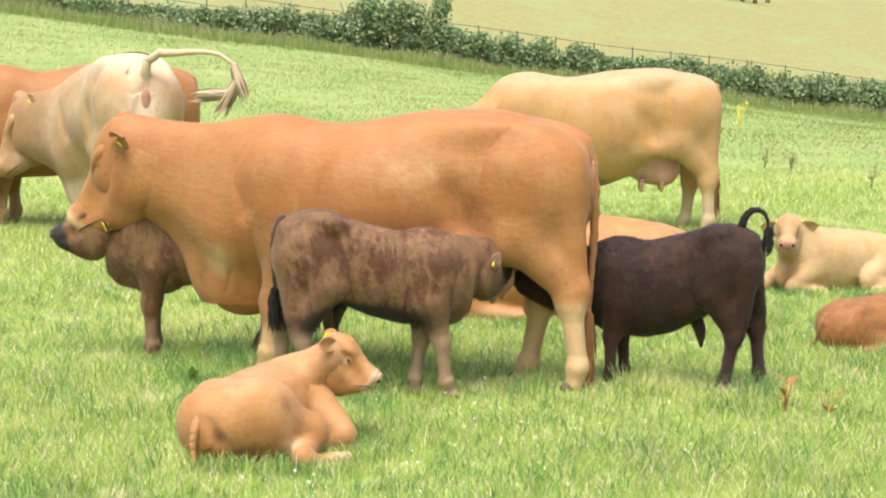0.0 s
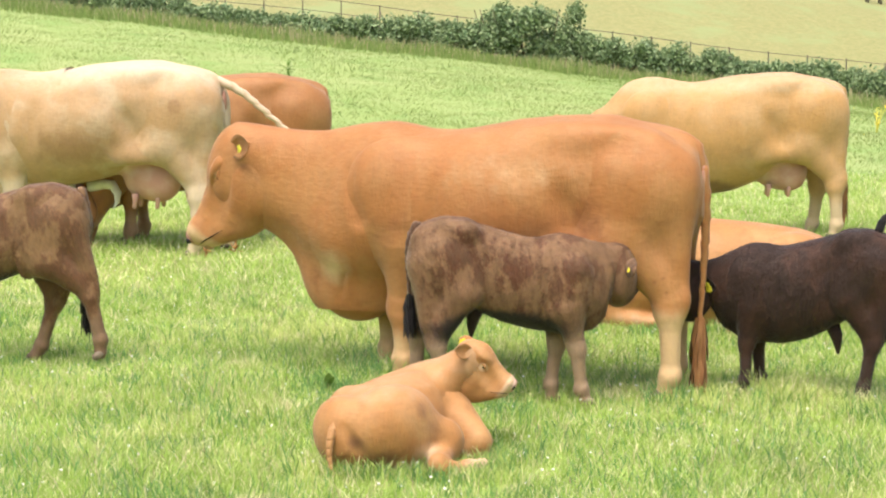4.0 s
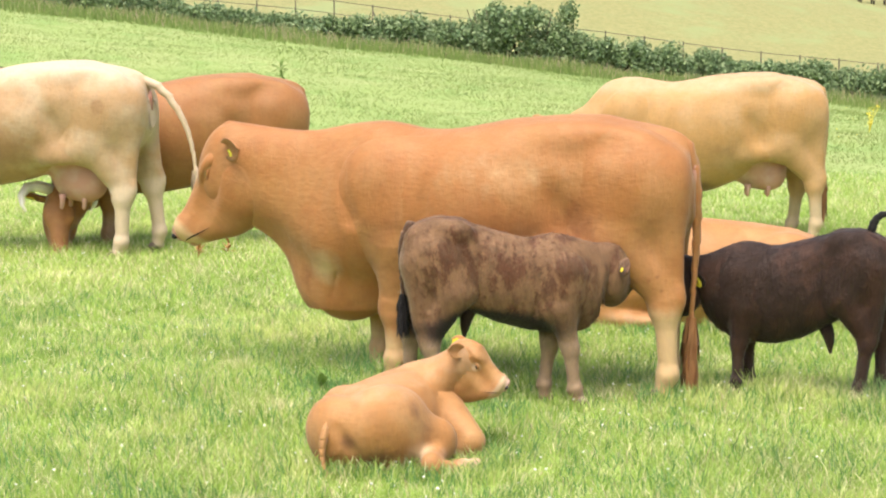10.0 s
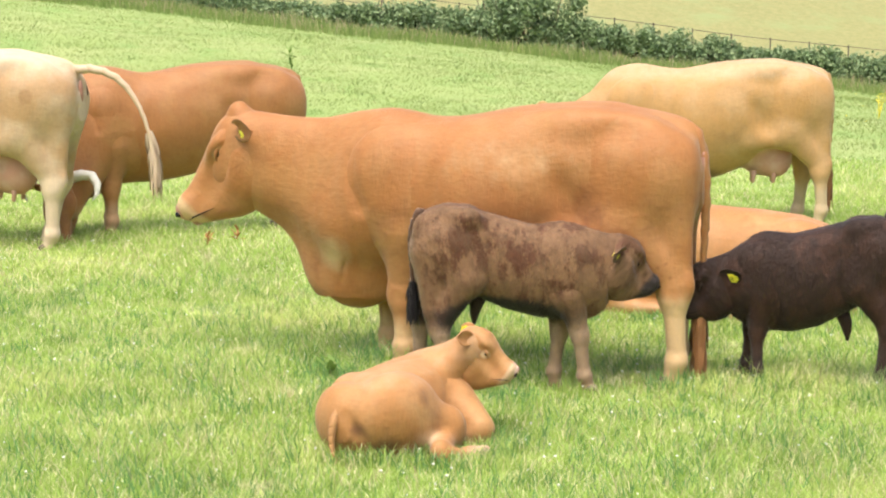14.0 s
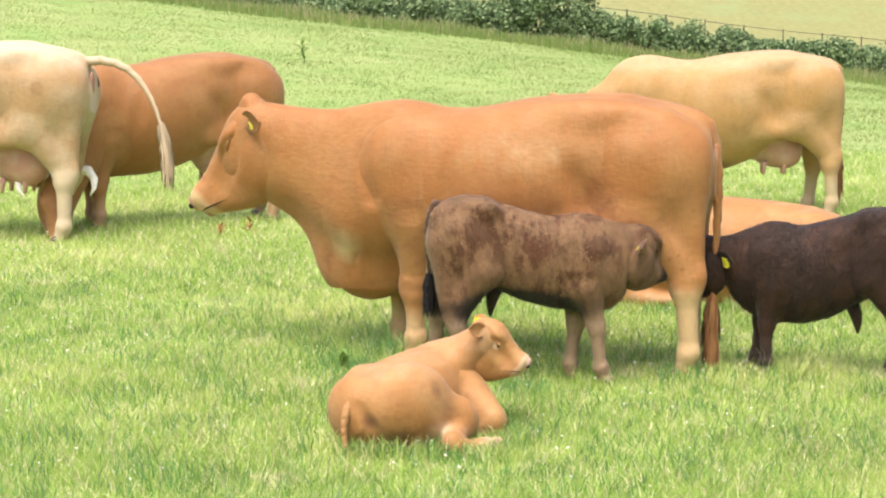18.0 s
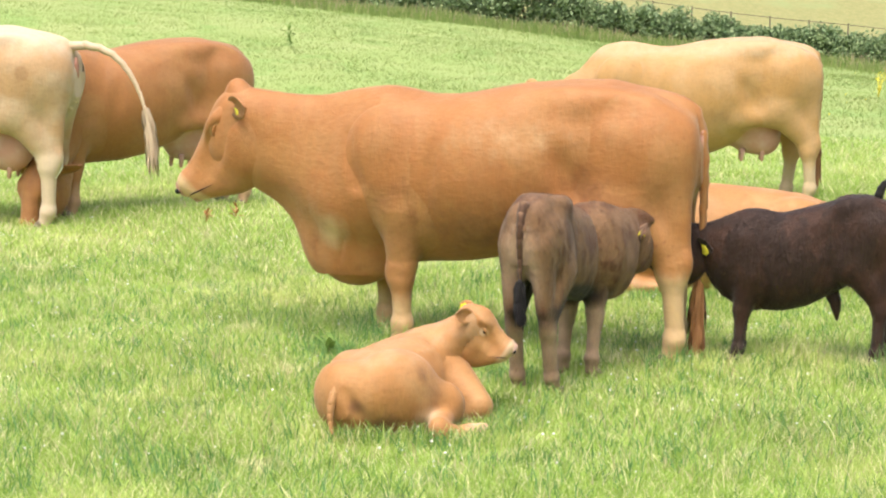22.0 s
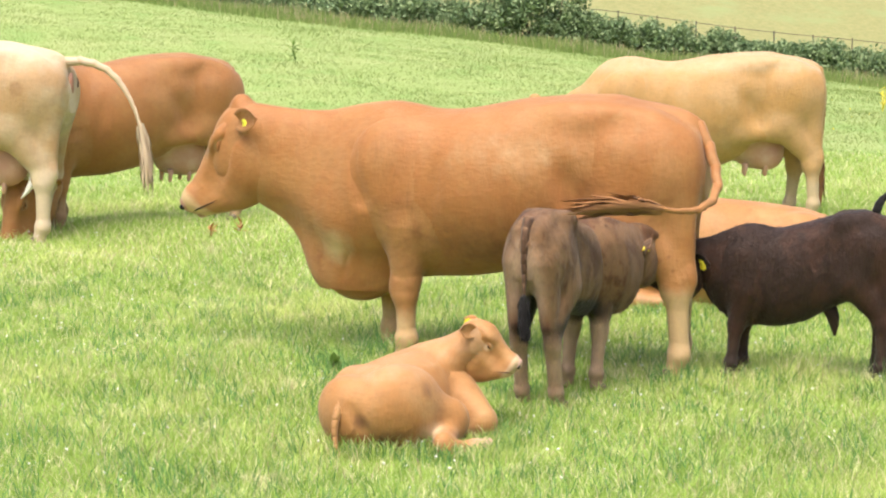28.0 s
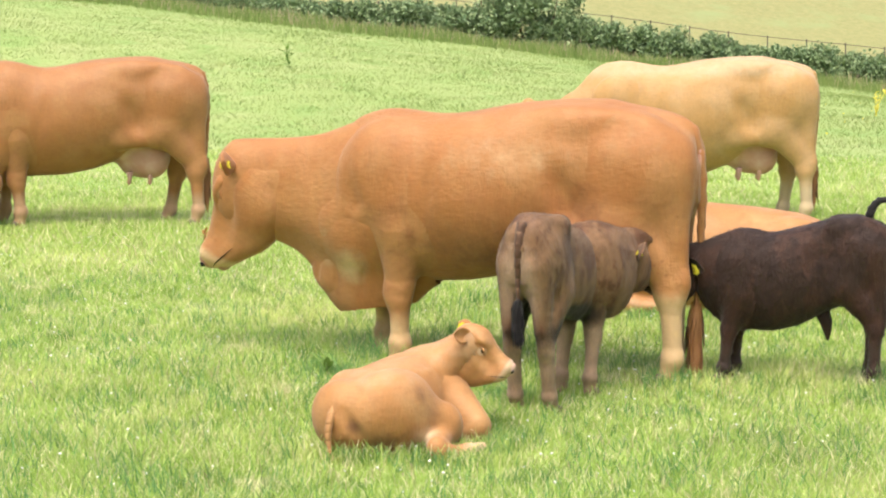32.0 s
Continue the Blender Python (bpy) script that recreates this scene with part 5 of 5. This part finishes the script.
def feeder():
    thing = new("feed_trough")
    x, y = 22.6, 108.0
    thing.location = (x, y, float(rise(x, y)))
    tagged(thing, "dark weathered feed trough far up the field", "trough")
    for name, size, at in (("tray", (2.2, .8, .45), (0, 0, .75)), ("rim", (2.3, .9, .07), (0, 0, 1.0))):
        bm = bmesh.new()
        bmesh.ops.create_cube(bm, size=1)
        bm.transform(pose(*at) @ Matrix.Diagonal((*size, 1)))
        bmesh.ops.bevel(bm, geom=bm.edges[:], offset=.03, segments=1, affect="EDGES")
        part(name, bm, IRON, thing, smooth=False)
    for i in (-1, -.33, .33, 1):
        for j in (-.3, .3):
            part("leg", tube([(i, j, 0), (i, j, .6)], [.05, .05], 6), IRON, thing)


feeder()


# ---------------------------------------------------------------- movement
def place(a, rows, back=0.985):
    """Rows of (seconds, x, y, heading) of the tail root; the animal stands ahead of it."""
    out = []
    for t, x, y, h in rows:
        out.append((t, pose(x + back * a["k"] * math.cos(radians(h)), y + back * a["k"] * math.sin(radians(h)), 0, 0, 0, h)))
    walk(a["thing"], out)


def nod(a, rows):
    """Rows of (seconds, neck down, neck aside, head down, head aside, head lean), in degrees from the rest."""
    neck, head = [], []
    for t, p, y, hp, hy, hr, *low in rows:
        m = Matrix.Translation(a["neck_at"]) @ pose(0, 0, 0, 0, 0, y) @ pose(0, 0, 0, 0, p, 0)
        neck.append((t, m))
        s = m @ (a["head_spot"] - a["neck_at"]) - Vector((0, 0, low[0] if low else 0))
        r = a["head_turn"]
        head.append((t, Matrix.Translation(s) @ pose(0, 0, 0, 0, 0, y + hy + r[2]) @ pose(0, 0, 0, 0, r[1] + hp, 0) @ pose(0, 0, 0, hr + r[0], 0, 0)))
    walk(a["neck"], neck)
    walk(a["head"], head)


def prick(a, side, rows):
    """Rows of (seconds, drop, back, face) of one ear."""
    s, k, base, made = EARS[a["head"].name][side]
    for ob in made:
        walk(ob, [(t, ear_pose(s, k, base, *r)) for t, *r in rows])


def step(a, rows):
    """Rows of (seconds, four leg angles forward)."""
    for i, leg in enumerate(a["legs"]):
        walk(leg, [(t, pose(*a["pivots"][i], 0, -r[i], 0)) for t, *r in rows])


def gait(start, end, period, swing, rest=(0, 0, 0, 0)):
    """Leg rows of a walk between two times, at rest before and after."""
    rows = []
    if start > 0:
        rows += [(0, *rest), (start, *rest)]
    t = start + (0.15 if start > 0 else 0)
    while t < end:
        c = 2 * math.pi * (t - start) / period
        rows.append((t, *(r + swing * math.sin(c + f) for r, f in zip(rest, (0, math.pi, -1.7, math.pi - 1.7)))))
        t += 0.15
    rows.append((end + .15, *rest))
    if end < 31.8:
        rows.append((32, *rest))
    return rows


def swish(a, rows):
    """Rows of (seconds, ways of the tail's pieces)."""
    poses = [(t, tail_poses(a["k"], d, a["root"], a["tail_length"])) for t, d in rows]
    for i, ob in enumerate(a["tail"]):
        walk(ob, [(t, p[i]) for t, p in poses])


def motions():
    """The herd's movement."""
    # the suckled cow shifts forward a little, looks about, and lowers its head at the end
    walk(ginger["thing"], [(0, pose(.50, 10.61, 0, 0, 0, 160.5)), (1, pose(.48, 10.62, 0, 0, 0, 160.5)), (2.5, pose(.42, 10.64, 0, 0, 0, 160.5)), (4.5, pose(.38, 10.66, 0, 0, 0, 160.5)), (32, pose(.37, 10.66, 0, 0, 0, 160.5))])
    nod(ginger, [(0, 0, 0, 2, -6, 0, .03), (.5, 0, 0, 4, -36, 0, .03), (1, 0, 0, 6, -44, 0, .04), (2, 0, 0, 6, -38, 0, .04), (2.5, 0, 0, 4, -18, 0, .04), (4.5, 0, 0, 6, 0, 0, .04), (6, 0, 0, 6, 0, 0, .06), (9, 0, 0, 4, 0, 0, .05), (11, 0, 0, 1, 0, 0, .02), (13, 0, 0, 0, 5, 0), (20, 0, 0, 0, 0, 0),
                 (25.5, 0, 0, 0, 0, 0), (27.9, 0, 0, 0, 0, 0), (28.4, 4, 0, 3, 2, 0, .02), (28.6, 9, -6, 12, -26, 0, .02), (28.8, 11, -14, 20, -46, 0), (29.1, 12, -34, 24, -62, 0), (29.5, 11, -24, 24, -52, 0), (30, 10, -4, 22, -42, 0), (31, 10, 0, 20, -38, 0), (31.5, 10, 0, 18, -30, 0), (32, 9, 0, 14, -6, 0, .04)])
    step(ginger, [(0, 8, 2, -4, 14), (1, 7, 1, -4, 13), (2.5, 4, 0, -2, 8), (3.5, 1, 0, 4, 4), (4.5, 0, 0, 0, 2), (32, 0, 0, 0, 2)])
    out, folded, laid = (4, 14, -52), (34, 30, -25), (34, 46, -30)
    prick(ginger, 0, [(0, 26, 30, 0), (.5, *out), (2.5, *out), (4.5, *laid), (6.3, *laid), (6.9, *folded), (23.3, *folded), (23.9, *laid), (28.4, *laid), (28.8, *out), (32, *out)])
    lash = [(-.5, .3, -.8), (-.3, .6, -.75), (.2, .9, -.35), (.55, .8, .1), (.6, .75, .15), (.6, .75, 0)]
    swish(ginger, [(0, HANG), (27.5, HANG), (27.75, [(-.5, .2, -.85), (-.2, .4, -.85), (.2, .5, -.8), (.4, .4, -.8), (.5, .3, -.8), (.5, .3, -.8)]), (28, lash), (28.25, [(-.4, .2, -.9), (-.1, .4, -.8), (.2, .6, -.6), (.5, .6, -.1), (.6, .5, 0), (.6, .5, .1)]), (28.5, HANG), (32, HANG)])
    # the fawn cow edges forward
    place(fawn, [(0, 3.50, 17.65, 176), (2, 3.46, 17.65, 176), (6, 3.37, 17.65, 176), (13, 3.28, 17.68, 176), (20, 3.23, 17.7, 176), (23, 3.18, 17.7, 176), (32, 3.18, 17.7, 176)])
    # the cream cow turns, stands, walks off at the end
    place(cream, [(0, -1.20, 15.2, 104), (.5, -1.08, 15.35, 109), (1, -1.02, 15.55, 117), (1.5, -1.08, 15.8, 126), (2, -1.20, 16.0, 134), (2.5, -1.38, 16.3, 148), (4.5, -1.76, 16.4, 175), (5, -1.80, 16.4, 176), (7, -1.84, 16.4, 176), (9.5, -2.04, 16.4, 174),
                  (10.5, -2.46, 16.25, 164), (12, -2.77, 16.0, 168), (20, -2.79, 15.95, 170), (24, -2.82, 15.95, 170), (29, -2.88, 15.95, 170), (29.5, -2.9, 15.95, 171), (30, -3.2, 16.0, 173), (30.5, -3.5, 16.1, 176), (31, -3.95, 16.4, 178), (32, -4.7, 16.4, 180)])
    swing = [(0, [(-.2, -.1, .9), (-.5, -.8, 0), (-.57, -.8, .1), (-.5, -.8, -.2), (-.1, -.2, -.9), (.55, .8, -.1)]), (.4, [(-.3, -.1, .8), (-.6, -.7, .2), (-.7, -.7, .1), (-.7, -.7, -.1), (-.7, -.7, -.2), (-.7, -.7, -.2)]),
             (1, [(-.5, -.3, .3), (-.7, -.7, -.2), (-.6, -.6, -.3), (-.4, -.4, -.7), (-.1, -.1, -1), (0, 0, -1)]), (1.5, [(-.6, -.1, -.3), (-.5, -.2, -.7), (-.4, -.3, -.8), (-.3, -.3, -.8), (-.3, -.3, -.9), (-.2, -.2, -.9)]),
             (2, [(-.3, .3, .5), (.2, .7, .5), (.5, .6, -.3), (.1, -.2, -.9), (-.5, -.7, -.3), (-.4, -.5, .6)]), (2.5, [(-.7, -.1, -.1), (-.9, -.1, -.3), (-.9, -.1, -.4), (-.9, 0, -.3), (-.9, 0, -.2), (-.9, 0, -.1)]),
             (4.5, [(-.7, 0, -.4), (-.6, 0, -.8), (-.6, 0, -.8), (-.7, 0, -.7), (-.8, 0, -.6), (-.8, 0, -.5)]), (5.2, HANG), (8.5, HANG), (9.5, [(-.7, 0, -.5), (-.35, 0, -.9), (-.2, 0, -1), (-.1, 0, -1), (-.05, 0, -1), (0, 0, -1)])]
    arch = [(-.9, 0, .1), (-.9, 0, -.35), (-.6, 0, -.8), (-.4, 0, -.92), (-.22, 0, -1), (-.05, 0, -1)]
    swish(cream, swing + [(12, arch), (29.5, arch), (32, arch)])
    nod(cream, [(0, 15, 30, 14, 47, 0), (.5, 14, 34, 12, 36, 0), (1, 12, 38, 12, 28, 0), (1.5, 10, 32, 10, 20, 0), (2, 8, 28, 8, 18, 0), (2.5, 6, 22, 6, 12, 0), (4.5, 3, 0, 0, 0, 0), (32, 3, 0, 0, 0, 0)])
    legs = gait(0, 4.2, 1.5, 9)[:-1] + [(5, 3, -3, 5, 17)]
    legs += [(9.3, 3, -3, 5, 17)] + [(t, 8 * math.sin(t * 4), -8 * math.sin(t * 4), 8 * math.sin(t * 4 - 1.6), -8 * math.sin(t * 4 - 1.6)) for t in (9.6, 9.9, 10.2, 10.5, 10.8, 11.1, 11.4)] + [(11.8, 3, -3, 5, 14), (29.2, 3, -3, 5, 14)]
    legs += [(29.2 + .2 * i, 13 * math.sin(.85 * i), -13 * math.sin(.85 * i), 13 * math.sin(.85 * i - 1.6), -13 * math.sin(.85 * i - 1.6)) for i in range(1, 15)]
    step(cream, legs)
    # the horned cow grazes, swings round and moves off
    place(horned, [(0, -.96, 18.1, 188), (2, -.92, 18.0, 189), (4.3, -.97, 17.5, 190), (6, -1.0, 17.45, 190), (9, -1.07, 17.45, 192), (13, -1.15, 17.45, 196), (17, -1.43, 17.5, 206), (20, -1.66, 17.55, 215), (24, -1.70, 17.6, 216), (28.5, -1.82, 17.6, 212), (29.5, -1.86, 17.6, 208),
                   (30.5, -1.90, 17.6, 196), (32, -1.97, 17.5, 188)])
    nod(horned, [(0, 0, 0, 0, -45, 0), (2.2, 0, 0, 0, -40, 0), (4, 0, 0, 0, 28, 0), (7, 0, 0, 0, 28, 0), (9, 0, 0, 0, 24, 0), (13, 0, 0, 0, 22, 0), (18, 0, 0, 0, 12, 0), (20, 0, 0, 0, 4, 0), (22, 0, 0, 0, -35, 0), (26, 0, 0, 0, -45, 0), (32, 0, 0, 0, -45, 0)])
    step(horned, [(0, 4, -4, 0, 4), (13, 4, -4, 0, 4), (16, -6, 6, -4, 4), (19, 5, -5, 3, -3), (24, 4, -6, 0, 2), (28.5, 4, -6, 0, 2), (29, 8, -6, -6, 6), (29.5, 12, -4, -8, 8), (30, 2, 6, 4, 6), (30.5, -4, 8, 8, -2), (32, -4, 6, 0, 14)])
    # the dun calf walks past and away
    walk(dun["thing"], [(0, pose(-.50, 11.2, 0, 0, 0, 178)), (1.5, pose(-1.26, 11.2, 0, 0, 0, 180)), (2.4, pose(-1.71, 11.2, 0, 0, 0, 181)), (4.5, pose(-2.75, 11.25, 0, 0, 0, 182)), (8, pose(-4.4, 11.3, 0, 0, 0, 182)), (32, pose(-4.4, 11.3, 0, 0, 0, 182))])
    step(dun, gait(0, 8, 1.3, 17))
    nod(dun, [(0, 14, 0, -12, 0, 0), (.5, 4, 0, 0, 0, 0), (32, 4, 0, 0, 0, 0)])
    # the grey-brown calf suckles side on, then swings its rump round
    place(umber, [(0, -.20, 10.07, 2), (17.8, -.19, 10.07, 2), (18.3, -.12, 10.02, 4), (18.7, -.02, 9.84, 14), (19, .08, 9.68, 26), (19.5, .18, 9.46, 42), (20, .26, 9.36, 56), (20.5, .32, 9.33, 63), (32, .32, 9.33, 63)], .72)
    step(umber, [(0, -5, 9, -5, 8), (18, -5, 9, -5, 8), (18.4, -2, 4, -8, 8), (18.8, 0, -4, 14, -8), (19.1, -4, -6, 20, -10), (19.5, -8, -8, 6, -4), (20, -9, -10, 4, 6), (20.6, -9, -9, 6, 8), (32, -9, -9, 6, 8)])
    nod(umber, [(0, 0, 0, 0, 0, 0), (9, 0, 2, 0, 0, 0), (11, 0, 0, 0, 0, 0), (12.5, 2, -8, 22, -24, 0), (17.6, 2, -8, 20, -22, 0), (18.6, 0, 0, 0, 0, 0), (19.2, 0, -4, 0, -55, 0), (20, 0, -24, 4, -44, 0), (20.5, 0, -30, 6, -41, 0), (32, 0, -30, 6, -41, 0)])
    calf_hang = [(-.5, 0, -.85), (-.12, 0, -1), (.05, 0, -1), (.03, 0, -1), (0, 0, -1), (0, 0, -1)]
    swish(umber, [(0, calf_hang), (18.6, calf_hang), (19, calf_hang), (19.4, [(-.5, -.2, -.8), (-.2, -.5, -.8), (0, -.7, -.7), (0, -.8, -.6), (0, -.8, -.4), (0, -.8, -.3)]), (20, [(-.5, .1, -.8), (-.2, .15, -.9), (0, .15, -1), (0, .15, -1), (0, .1, -1), (0, .1, -1)]), (20.6, calf_hang), (22.1, calf_hang), (22.5, [(-.5, -.3, -.4), (0, -.5, -.85), (.1, -.3, -1), (0, 0, -1), (0, .1, -1), (0, .2, -1)]), (23, calf_hang), (26.9, calf_hang), (27.5, [(-.6, .2, .5), (-.3, .8, .3), (.1, 1, .1), (.1, 1, 0), (0, 1, .1), (0, 1, .1)]), (28.0, calf_hang), (32, calf_hang)])
    # the dark calf butts and steps
    place(sable, [(0, 2.24, 10.20, 163), (6, 2.23, 10.20, 163), (8, 2.21, 10.2, 164), (9, 2.18, 10.2, 164), (10, 2.23, 10.2, 164), (13, 2.27, 10.2, 167), (20, 2.24, 10.18, 168), (24, 2.20, 10.16, 168), (32, 2.18, 10.15, 168)], .72)
    nod(sable, [(0, 0, 0, 0, 0, 0), (6, 4, 4, 0, 0, 0), (9, 0, 0, 0, 0, 0), (11, 0, 0, 0, 0, 0), (13, 10, 8, 26, 10, 0), (14.5, 8, 6, 20, 10, 0), (18, 0, 0, 0, 0, 0), (32, 0, 0, 0, 0, 0)])
    step(sable, [(0, 3, -3, 8, -8), (5, 3, -3, 6, -8), (6, 5, -5, 0, -6), (9, 4, -5, 6, -4), (12, 2, 9, 4, -4), (20, 3, 9, 4, -4), (24, 9, 4, -2, 0), (32, 9, 4, -2, 0)])


motions()
